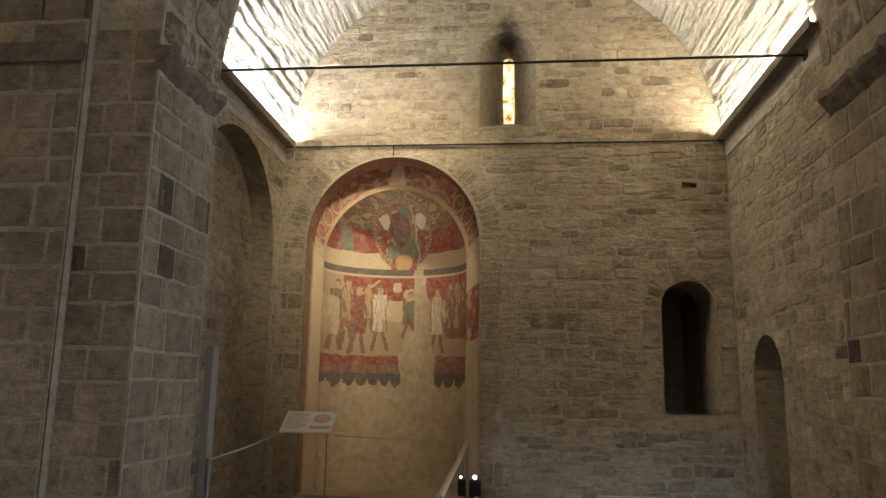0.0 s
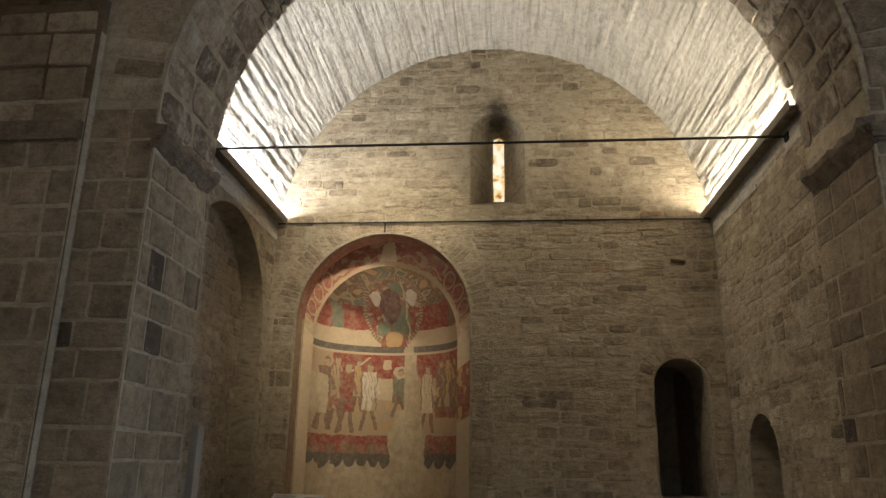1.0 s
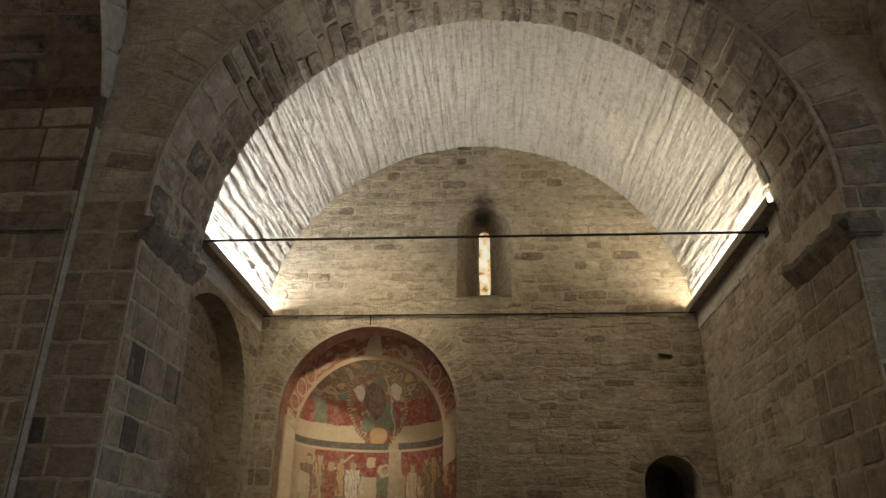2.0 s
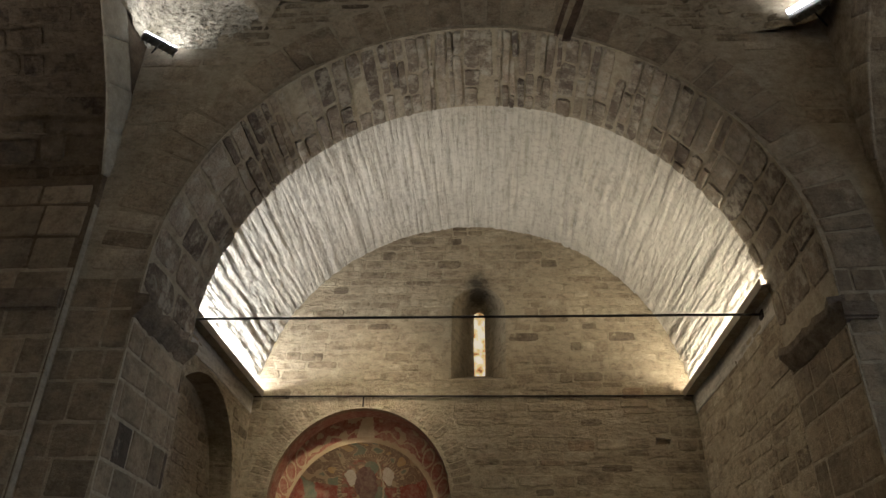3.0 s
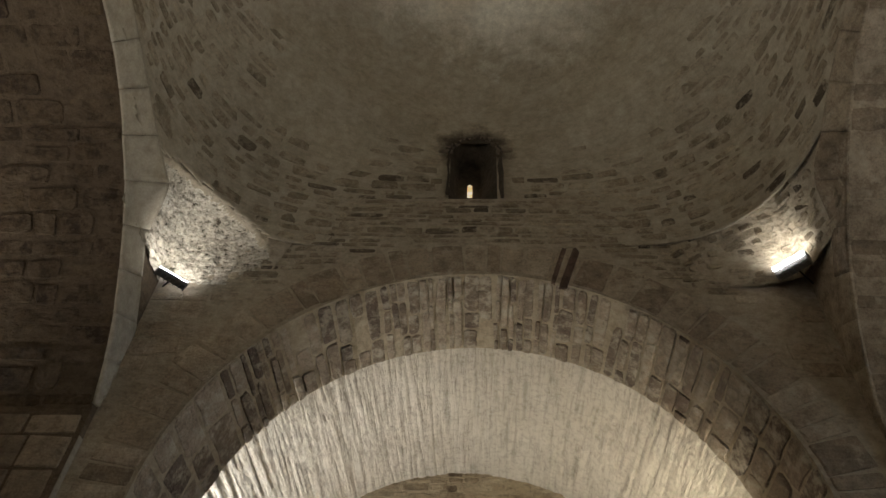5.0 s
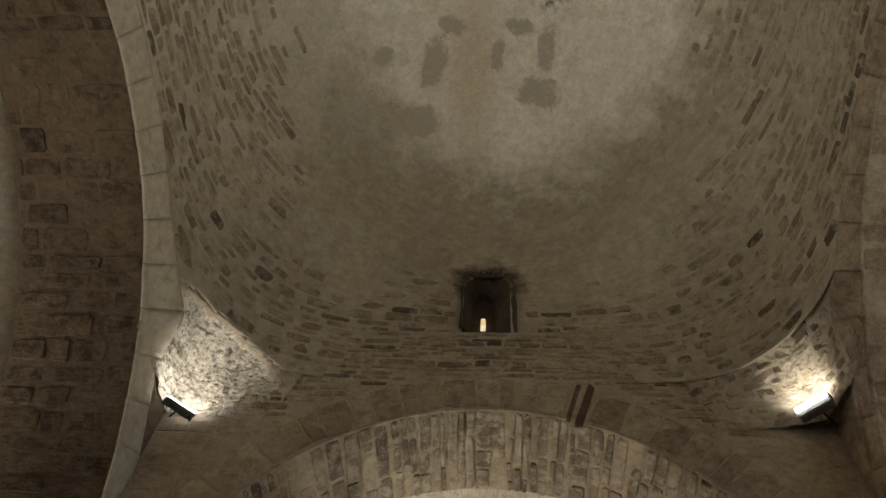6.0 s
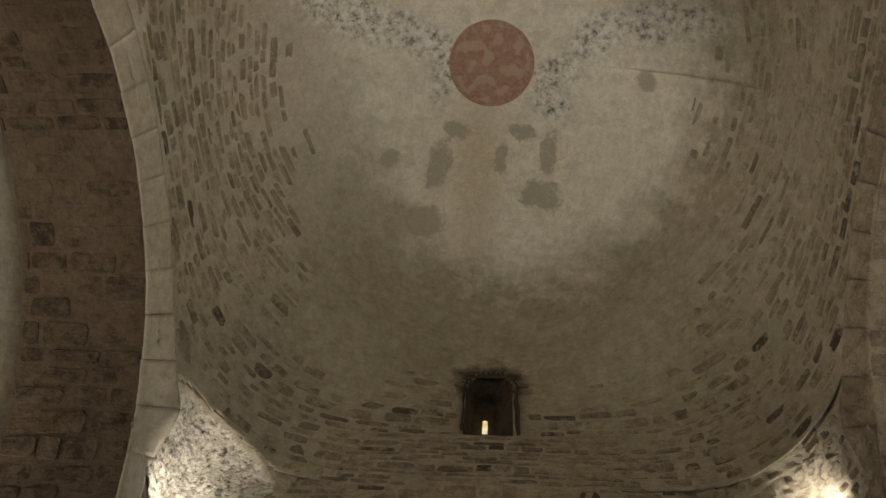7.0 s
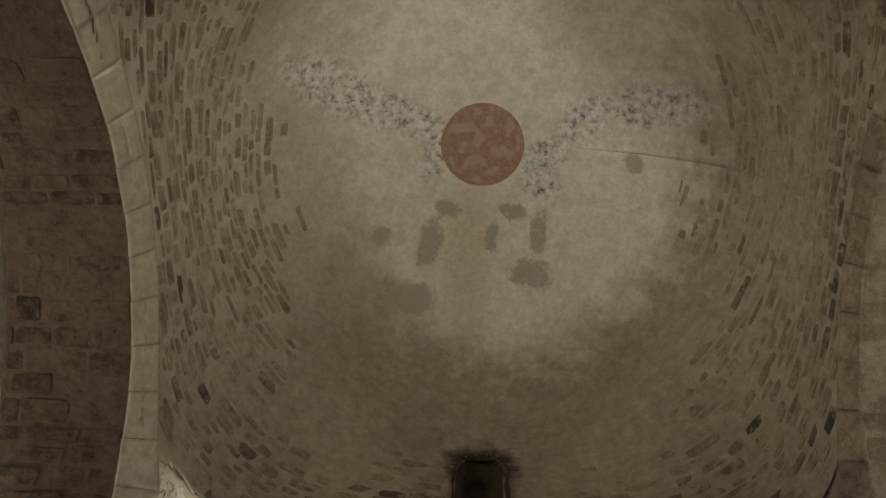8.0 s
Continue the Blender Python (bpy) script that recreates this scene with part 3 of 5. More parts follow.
def in_squinch(c, edge=1.0):
    """Whether a point of the drum lies over the mouth of a western squinch."""
    if c.x > DOME_X - 1.5 or c.z > 7.8:
        return False
    th = math.atan2(abs(c.y - DOME_Y) / DOME_B, abs(c.x - DOME_X) / DOME_A)
    u = 0.5 + (th - math.pi / 4) / 0.46
    return -0.1 < u < 1.15 and squinch_egg(u, (c.z - 6.70) / 0.75) < edge


trim(dome, in_squinch)


def squinch(sx, sy):
    cx, cy = (CROSS_R if sx > 0 else CROSS_L), (FRONT if sy > 0 else CROSS_B)

    def fn(u, v):
        a = -0.06 + (math.pi / 2 + 0.12) * u
        # upper edge on the drum, foot in the corner
        th0 = math.atan2(1.0, 1.0)
        th = th0 + (u - 0.5) * 0.46
        over, v = max(0.0, v - 1.0), min(v, 1.0)
        e = dome_point(math.atan2(sy * math.sin(th), sx * math.cos(th)), DRUM_Z + 0.02)
        e = Vector((DOME_X, DOME_Y, 0)).lerp(e, 1.004)
        e.z = 7.36 + 0.10 * math.sin(math.pi * u)
        rad = 0.5
        b = Vector((cx - sx * (rad - rad * math.cos(a)) - sx * 0.55 * max(0, u - 0.5) * 2, cy - sy * (rad - rad * math.sin(a)) - sy * 0.55 * max(0, 0.5 - u) * 2, 6.70))
        k = v ** 1.35
        p = b.lerp(e, k)
        p.z = b.z + (e.z - b.z) * (v + over)
        q = p * 7
        p += Vector((-sx, -sy, 0.3)) * (0.012 * noise.noise(q) + 0.010 * noise.noise(q * 3) + 0.006 * noise.noise(q * 7))
        return p
    def egg(u, v):
        return squinch_egg(u, v)

    def hollow(u, v):
        p = fn(u, v)
        q = egg(u, v)
        if q < 1:
            room = max(0.02, min(sx * (cx - p.x), sy * (cy - p.y)) - 0.015)
            d = room * (1 - math.exp(-0.34 * math.sqrt(1 - q) / room))
            p += Vector((sx * d, sy * d, 0))
            w = p * 6
            p += Vector((-sx, -sy, 0.5)) * (0.022 * noise.noise(w) + 0.014 * noise.noise(w * 2.7) + 0.008 * noise.noise(w * 6))
        return p
    if sx > 0:
        structure(grid("squinch", fn, 120, 80, MORTAR_DARK), "rough rubble squinch lit from below", "squinch")
    else:
        ob = grid("squinch", lambda u, v: hollow(u, v * 1.2), 120, 96, MORTAR_DARK)
        ob.data.materials.append(SQUINCH)
        ob.data.polygons.foreach_set("material_index", [1 if egg((i + 0.5) / 120, (j + 0.5) / 80) < 0.97 else 0 for j in range(96) for i in range(120)])
        bm = bmesh.new()
        bm.from_mesh(ob.data)
        bm.faces.ensure_lookup_table()
        bmesh.ops.delete(bm, geom=[bm.faces[j * 120 + i] for j in range(80, 96) for i in range(120) if egg((i + 0.5) / 120, (j + 0.5) / 80) > 1.25], context="FACES")
        bm.to_mesh(ob.data)
        bm.free()
        structure(ob, "hollowed squinch of rough pitted plaster lit from below", "squinch")
    return fn


squinch(-1, -1), squinch(1, -1), squinch(-1, 1)
squinch_east = squinch(1, 1)


# ---------------------------------------------------------------- painted niche
RED = paint_material("red_ochre_paint", (0.25, 0.040, 0.024), worn=0.42)
DULLRED = paint_material("faded_red_paint", (0.25, 0.070, 0.042), worn=0.45)
CREAM = paint_material("cream_paint", (0.55, 0.43, 0.27), (0.40, 0.30, 0.19), 0.5)
WHITE = paint_material("white_paint", (0.62, 0.54, 0.42), (0.40, 0.31, 0.20), 0.6)
GREYP = paint_material("slate_grey_paint", (0.115, 0.098, 0.078), (0.30, 0.24, 0.17), 0.5)
GREEN = paint_material("faded_green_paint", (0.16, 0.185, 0.125), (0.36, 0.29, 0.19), 0.6)
OCHRE = paint_material("yellow_ochre_paint", (0.46, 0.28, 0.11), (0.48, 0.37, 0.22), 0.7)
PURPLE = paint_material("purple_brown_paint", (0.15, 0.075, 0.06), (0.36, 0.26, 0.18), 0.6)
BROWN = paint_material("dark_brown_paint", (0.19, 0.115, 0.07), (0.40, 0.30, 0.19), 0.6)
PALE = paint_material("pale_ochre_paint", (0.44, 0.32, 0.19), (0.34, 0.25, 0.15), 0.5)
PAINTS = [NICHE, RED, DULLRED, CREAM, WHITE, GREYP, GREEN, OCHRE, PURPLE, BROWN, PALE]
P_NI, P_RED, P_DULL, P_CREAM, P_WHITE, P_GREY, P_GREEN, P_OCHRE, P_PURP, P_BROWN, P_PALE = range(11)

AP_X, AP_Y, AP_R, AP_D, AP_Z, AP_RISE = -1.58, 9.36, 0.945, 0.80, 3.19, 0.96


def ell(s, v, cx, cy, rx, ry):
    return ((s - cx) / rx) ** 2 + ((v - cy) / ry) ** 2


def limb(s, v, x0, y0, x1, y1, w):
    """Whether (s, v) lies on a stroke of width w."""
    dx, dy = x1 - x0, y1 - y0
    k = max(0, min(1, ((s - x0) * dx + (v - y0) * dy) / (dx * dx + dy * dy)))
    return (s - x0 - k * dx) ** 2 + (v - y0 - k * dy) ** 2 < w * w


# plain upright shapes in the lower register: middle, foot, height, half width, paint, second paint
SHAPES = [(-0.90, 2.05, 0.96, 0.075, P_BROWN, P_DULL), (-0.64, 2.02, 0.94, 0.10, P_RED, P_BROWN), (-0.77, 2.05, 1.0, 0.085, P_PALE, P_DULL), (-0.34, 2.06, 0.92, 0.115, P_WHITE, P_PALE),
          (-0.50, 2.30, 0.72, 0.07, P_OCHRE, P_PALE), (0.10, 2.24, 0.64, 0.11, P_GREEN, P_BROWN), (0.52, 2.02, 0.92, 0.10, P_CREAM, P_WHITE), (0.72, 2.30, 0.68, 0.075, P_BROWN, P_OCHRE),
          (0.83, 2.40, 0.60, 0.085, P_OCHRE, P_BROWN), (0.93, 2.25, 0.75, 0.05, P_BROWN, P_DULL)]


def lower_paint(s, z):
    """Paint of the round wall of the niche at s (-1 to 1 across) and height z."""
    wob = 0.022 * noise.noise(Vector((s * 6, z * 6, 1.0))) + 0.014 * noise.noise(Vector((s * 19, z * 19, 4.0)))
    a, b = s + wob, z + wob
    if z > 3.10:
        return P_GREY if not (0.16 < a < 0.30) else P_NI
    if z > 3.075:
        return P_CREAM
    lost = (0.00 + 0.32 * max(0, b - 2.05) < a < 0.46 - 0.05 * (b - 2.0)) and b < 2.32 or (0.17 < a < 0.40 - 0.10 * max(0, b - 2.5) and b > 2.3) or (-0.05 + 0.2 * (1.9 - b) < a < 0.50 and b < 2.05)
    if lost or b < 1.50:
        return P_NI
    if a < -0.86 and 2.25 < b < 2.75:
        return P_NI
    for cx, foot, hgt, hw, p, q in SHAPES:
        k = (b - foot) / hgt
        if -0.02 < k < 1.05 and abs(a - cx) < hw * 1.6:
            if ell(a, b, cx + 0.01, foot + hgt * 0.91, hw * 0.42, hgt * 0.085) < 1:
                return P_BROWN if b > foot + hgt * 0.945 or abs(a - cx - 0.01) > hw * 0.36 else P_PALE
            if cx == 0.10 and ell(a, b, cx + 0.01, foot + hgt * 0.93, hw * 0.95, hgt * 0.15) < 1:
                return P_CREAM
            half = hw * (0.95 - 0.5 * abs(k - 0.70))
            if 0.45 < k < 0.84 and abs(a - cx) < half:
                fold = math.sin(70 * (a - cx) + 9 * k + 5 * noise.noise(Vector((a * 5, b * 5, cx))))
                return P_BROWN if abs(a - cx) > half - 0.014 or fold > 0.975 else q if fold < -0.93 else p
            if 0.27 < k <= 0.45 and abs(a - cx) < hw * (1.05 - 0.3 * k):
                return P_BROWN if abs(abs(a - cx) - hw * (1.05 - 0.3 * k)) < 0.014 else q if noise.noise(Vector((a * 14, b * 3, cx))) > -0.1 else p
            if k <= 0.30 and (limb(a, b, cx - hw * 0.3, foot + hgt * 0.30, cx - hw * 0.85, foot, 0.026) or limb(a, b, cx + hw * 0.35, foot + hgt * 0.30, cx + hw * 0.95, foot + 0.01, 0.026)):
                return P_BROWN
            if limb(a, b, cx + hw * 0.6, foot + hgt * 0.78, cx + hw * 1.3, foot + hgt * 0.55, 0.022):
                return p
    if limb(a, b, -0.42, 2.55, -0.26, 2.22, 0.016) or limb(a, b, 0.58, 2.52, 0.72, 2.22, 0.014):
        return P_BROWN
    if limb(a, b, -0.62, 2.80, -0.36, 3.02, 0.012):
        return P_CREAM
    if 0.64 < a < 0.98 and 2.02 < b < 2.36:
        return P_DULL if b > 2.2 else P_PALE
    if b > 2.74:
        if -0.14 < a < -0.02 and 2.88 < b < 3.0:
            return P_CREAM
        return P_RED if a > -0.82 else P_PALE
    if b > 2.45:
        return P_CREAM if a < 0.3 else P_PALE
    if b > 2.0:
        return P_OCHRE if noise.noise(Vector((a * 4, b * 4, 7))) > 0.12 else P_PALE
    if b > 1.985 - 0.01:
        return P_PALE
    if b > 1.86:
        return P_RED if a < 0.1 else P_DULL
    if b > 1.74:
        return P_BROWN if math.sin(a * 24 + b * 8) > 0.1 else P_DULL
    # scalloped hanging
    c = (a * 6.2) % 1.0 - 0.5
    low = 1.56 + 0.10 * (2 * c) ** 2
    return P_GREY if b > low else P_NI


def conch_paint(s, e):
    """Paint of the half dome of the niche at s across and e up (degrees)."""
    wob = 0.03 * noise.noise(Vector((s * 5, e * 0.1, 2.0))) + 0.015 * noise.noise(Vector((s * 17, e * 0.3, 6.0)))
    a, b = s + wob, e + 40 * wob
    if limb(a, b / 60, 0.13, 1.0, 0.26, 0.0, 0.014):
        return P_NI
    if ell(a, b, 0.0, 2, 0.20, 11) < 1:
        return P_RED if ell(a, b, 0.0, 6, 0.13, 7) > 1 else P_OCHRE
    d = ell(a, b, 0.0, 33, 0.43, 34)
    if 0.84 < d < 1.06:
        return P_BROWN if (math.atan2(b - 33, (a) * 80) * 12) % 1 > 0.4 else P_PALE
    if d <= 0.84:
        if ell(a, b, -0.05, 36, 0.15, 17) < 1:
            return P_PURP
        if ell(a, b, 0.12, 22, 0.13, 12) < 1 or ell(a, b, -0.14, 14, 0.10, 7) < 1 or ell(a, b, 0.03, 52, 0.10, 7) < 1:
            return P_GREEN
        if ell(a, b, 0.27, 43, 0.08, 9) < 1 or ell(a, b, -0.26, 42, 0.09, 7) < 1:
            return P_WHITE
        if abs(abs(a) - 0.29) < 0.035 and b < 33 or 28 < b < 33 and abs(a) > 0.22:
            return P_RED
        if ell(a, b, 0.0, 64, 0.08, 6) < 1:
            return P_BROWN
        k = noise.noise(Vector((a * 10, b * 0.22, 3)))
        return P_PALE if k > 0.12 else P_DULL if k > -0.05 else P_BROWN
    if b < 13:
        return P_CREAM
    if b < 34:
        if -0.84 < a < -0.72:
            return P_GREEN
        return P_RED if -0.97 < a < 0.84 else P_BROWN
    n = noise.noise(Vector((a * 5, b * 0.09, 11)))
    if n > 0.20:
        return P_GREEN
    if n > 0.08 or abs(noise.noise(Vector((a * 11, b * 0.2, 4)))) < 0.03:
        return P_PALE
    return P_OCHRE if n < -0.30 else P_BROWN


def ring_paint(a, r):
    """Paint of the recessed arch band: a its turn in degrees from the crown, r across it (0 to 1)."""
    wob = 0.05 * noise.noise(Vector((a * 0.2, r * 3, 5)))
    q = r + wob
    if q < 0.18:
        return P_PALE
    if q > 0.93:
        return P_BROWN
    if abs(a) < 8 - 5 * q:
        return P_CREAM
    if abs(a) > 82:
        return P_NI
    x = abs(a)
    if x > 46:
        k = (x - 46) / 11.0
        d = math.hypot((k % 1.0) - 0.5, (q - 0.55) * 1.15)
        return P_PALE if 0.34 < d < 0.44 else P_DULL
    n = noise.noise(Vector((a * 0.16, q * 4, 8)))
    return P_PALE if n > 0.22 or abs(q - 0.38 - 0.1 * math.sin(a * 0.3)) < 0.03 else P_DULL


def painted(name, fn, nu, nv, paint):
    ob = grid(name, fn, nu, nv, PAINTS[0])
    for m in PAINTS[1:]:
        ob.data.materials.append(m)
    ob.data.polygons.foreach_set("material_index", [paint((i + 0.5) / nu, (j + 0.5) / nv) for j in range(nv) for i in range(nu)])
    return ob


def side_of(s):
    return math.asin(max(-1, min(1, s)))


niche = tagged(new("painted_niche"), "round apse niche with worn red, cream and green wall paintings", "niche", kind="structure")


def apse_low(u, v):
    f = side_of(-1 + 2 * u)
    z = 0.25 + (AP_Z - 0.25) * v
    return AP_X + AP_R * math.sin(f), AP_Y + AP_D * math.cos(f), z


def apse_high(u, v):
    f, e = side_of(-1 + 2 * u), v * math.pi / 2
    return AP_X + AP_R * math.cos(e) * math.sin(f), AP_Y + AP_D * math.cos(e) * math.cos(f), AP_Z + AP_RISE * math.sin(e)


painted("mural", apse_low, 230, 270, lambda u, v: lower_paint(-1 + 2 * u, 0.25 + (AP_Z - 0.25) * v)).parent = niche
painted("conch", apse_high, 230, 130, lambda u, v: conch_paint((-1 + 2 * u) * math.cos(v * math.pi / 2), v * 90)).parent = niche


# recessed painted band round the apse, and the reveal in front of it
def band(u, v):
    a = math.pi * u
    inner = Vector((AP_X - AP_R * math.cos(a), AP_Y, AP_Z + AP_RISE * math.sin(a)))
    outer = Vector((NI_X - (NI_HALF + 0.02) * math.cos(a), AP_Y - 0.004, NI_SPRING + (NI_HALF + 0.02) * math.sin(a)))
    return inner.lerp(outer, v)


painted("arch_band", band, 240, 26, lambda u, v: ring_paint(90 - 180 * u, v)).parent = niche
for sx in (-1, 1):
    def jamb(u, v, sx=sx):
        x0, x1 = AP_X + sx * AP_R, NI_X + sx * (NI_HALF + 0.02)
        return x0 + (x1 - x0) * u, AP_Y - 0.002, 0.25 + (NI_SPRING - 0.19 * (1 - u) - 0.25) * v
    j = painted("jamb", jamb, 12, 120, lambda u, v, sx=sx: (P_DULL if noise.noise(Vector((u * 3, v * 20, 2))) > -0.2 else P_OCHRE) if sx > 0 and 0.63 < v < 0.86 else P_CREAM)
    j.parent = niche


def reveal(u, v):
    o = arch_outline(NI_X, NI_HALF - 0.004, 0.25, NI_SPRING, 60)
    k = u * (len(o) - 1)
    i = min(int(k), len(o) - 2)
    x = o[i][0] + (o[i + 1][0] - o[i][0]) * (k - i)
    z = o[i][1] + (o[i + 1][1] - o[i][1]) * (k - i)
    return x, ARM_BACK + 0.002 + (AP_Y - ARM_BACK) * v, z


# brown on the sides and front edge paints in the reveal's shade
painted("reveal", reveal, 248, 8, lambda u, v: P_DULL if 0.03 < u < 0.97 and v > 0.2 else P_BROWN if v < 0.8 else P_NI).parent = niche
bm = bmesh.new()
box(bm, (NI_X - 1.15, ARM_BACK + 0.02, 0.0), (NI_X + 1.15, 10.3, 0.26), 0.01)
part("niche_floor", bm, NICHE, niche)

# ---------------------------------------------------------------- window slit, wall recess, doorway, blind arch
# near-black: soot plus painted shade for the depth of the dome window
DEEP_SHADE_SOOT = plaster_material("deep_shade_and_soot", (0.075, 0.06, 0.042), (0.12, 0.095, 0.065), (0.03, 0.024, 0.018), 3.0)
# sooty slit window plaster; also paints the shade inside wall recesses
SOOT_SHADE = plaster_material("soot_and_shade_plaster", (0.27, 0.215, 0.145), (0.34, 0.275, 0.19), (0.12, 0.095, 0.065), 2.5)
window_1 = tagged(new("window_1"), "narrow slit window with a glowing yellow alabaster pane", "window", kind="structure")
o_out = arch_outline(SL_X, 0.36, 4.87, 5.84, 16)
o_in = arch_outline(-0.095, 0.078, 5.19, 6.09, 16)


def embrasure(u, v):
    k = u * (len(o_out) - 1)
    i = min(int(k), len(o_out) - 2)
    f = k - i
    a = Vector((o_out[i][0], ARM_BACK, o_out[i][1])).lerp(Vector((o_out[i + 1][0], ARM_BACK, o_out[i + 1][1])), f)
    b = Vector((o_in[i][0], 9.76, o_in[i][1])).lerp(Vector((o_in[i + 1][0], 9.76, o_in[i + 1][1])), f)
    p = a.lerp(b, v)
    return p + Vector((0.012, 0, 0.012)) * noise.noise(p * 9)


head = grid("embrasure", embrasure, 72, 14, MORTAR, parent=window_1)
bm = bmesh.new()
vs = [bm.verts.new(p) for p in ((SL_X - 0.36, 9.0, 4.87), (SL_X + 0.36, 9.0, 4.87), (-0.095 + 0.078, 9.76, 5.19), (-0.095 - 0.078, 9.76, 5.19), (SL_X - 0.36, 9.04, 4.75), (SL_X + 0.36, 9.04, 4.75), (-0.017, 9.76, 4.75), (-0.173, 9.76, 4.75))]
for f in ((0, 1, 2, 3), (4, 5, 1, 0), (5, 6, 2, 1), (6, 7, 3, 2), (7, 4, 0, 3), (4, 7, 6, 5)):
    bm.faces.new([vs[i] for i in f])
part("window_sill", bm, SOOT_SHADE, window_1)


def pane_material():
    m = bpy.data.materials.new("backlit_alabaster")
    m.use_nodes = True
    nt = m.node_tree
    b = nt.nodes["Principled BSDF"]
    n = noise_node(nt, 7, 6, 0.6, coord="World")
    c = ramp(nt, n, [(0.36, (0.30, 0.13, 0.03)), (0.46, (0.85, 0.55, 0.22)), (0.56, (1.0, 0.88, 0.60))])
    nt.links.new(c, b.inputs["Base Color"])
    nt.links.new(c, b.inputs["Emission Color"])
    b.inputs["Emission Strength"].default_value = 0.8
    return m


PANE = pane_material()


def pane(name, cx, half, z0, zs, y, parent):
    bm = bmesh.new()
    f = bm.faces.new([bm.verts.new((x, y, z)) for x, z in arch_outline(cx, half, z0, zs, 12)])
    g = bmesh.ops.extrude_face_region(bm, geom=[f])
    for v in g["geom"]:
        if isinstance(v, bmesh.types.BMVert):
            v.co.y += 0.02
    return part(name, bm, PANE, parent)


pane("pane", -0.095, 0.082, 5.17, 5.58, 9.765, window_1)
pane("pane", -0.095, 0.082, 5.585, 6.10, 9.77, window_1)
bm = bmesh.new()
box(bm, (-0.6, 9.79, 4.6), (0.5, 9.95, 6.6))
part("window_back", bm, SOOT_SHADE, window_1)


def recess_back(name, lo, hi, mat, label):
    bm = bmesh.new()
    box(bm, lo, hi)
    return structure(part(name, bm, mat), label, "wall")


# arched recess in the end wall, lined darker to paint in its shade
recess_back("wall_recess", (CUT_X - 0.7, 10.9, 0.8), (CUT_X + 0.7, 11.05, 3.2), SOOT_SHADE, "stone back of an arched wall recess with shade painted in")
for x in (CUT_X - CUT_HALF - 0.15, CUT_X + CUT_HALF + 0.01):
    recess_back("wall_recess_side", (x, 9.802, 0.8), (x + 0.14, 10.9, 3.2), SOOT_SHADE, "rubble side of an arched wall recess with shade painted in")
recess_back("wall_recess_top", (CUT_X - 0.6, 9.802, 2.92), (CUT_X + 0.6, 10.9, 3.1), SOOT_SHADE, "stone head of an arched wall recess with shade painted in")
recess_back("wall_recess_floor", (CUT_X - CUT_HALF - 0.008, 9.802, 0.8), (CUT_X + CUT_HALF + 0.008, 10.895, 1.28), SOOT_SHADE, "stone floor of an arched wall recess with shade painted in")
recess_back("wall_putlog_back", (1.9, 9.12, 3.9), (2.4, 9.16, 4.2), SOOT_SHADE, "back of a small putlog hole with shade painted in")
# doorway lining in the east wall
recess_back("wall_door_back", (3.55, 7.2, 0), (3.7, 9.0, 2.6), MORTAR_DARK, "dark stone wall behind the doorway")
for y in (7.36, 8.50):
    recess_back("wall_door_side", (2.9, y, 0), (3.6, y + 0.14, 2.4), MORTAR_DARK, "stone side of the doorway passage")
# back of the blind arch in the west wall
recess_back("wall_blind_arch", (ARM_L - 0.60, 6.0, 0), (ARM_L - 0.28, 9.0, 4.7), MORTAR, "pale plaster back of a blind arch")

# window of the dome; black lining paints in soot and deep shade
window_2 = tagged(new("window_2"), "small deep window at the foot of the dome, sooty with painted shade", "window", kind="structure")
o2 = arch_outline(DW_X, DW_HALF + 0.03, DW_Z0 - 0.05, DW_ZS, 16)
o2in = arch_outline(-0.15, 0.14, 8.50, 9.10, 16)


def embrasure2(u, v):
    k = u * (len(o2) - 1)
    i = min(int(k), len(o2) - 2)
    f = k - i
    a = Vector((o2[i][0], 4.93, o2[i][1])).lerp(Vector((o2[i + 1][0], 4.86, o2[i + 1][1])), f)
    b = Vector((o2in[i][0], 5.32, o2in[i][1])).lerp(Vector((o2in[i + 1][0], 5.32, o2in[i + 1][1])), f)
    p = a.lerp(b, v)
    return p + Vector((0.02, 0, 0.02)) * noise.noise(p * 7)


grid("embrasure", embrasure2, 72, 14, DEEP_SHADE_SOOT, parent=window_2)
bm = bmesh.new()
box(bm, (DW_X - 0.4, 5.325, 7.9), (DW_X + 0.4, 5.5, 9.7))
part("window_back", bm, DEEP_SHADE_SOOT, window_2)
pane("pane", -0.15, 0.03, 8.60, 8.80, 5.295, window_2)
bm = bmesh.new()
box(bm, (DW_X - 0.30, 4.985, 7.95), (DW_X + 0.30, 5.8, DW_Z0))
part("window_sill", bm, DEEP_SHADE_SOOT, window_2)

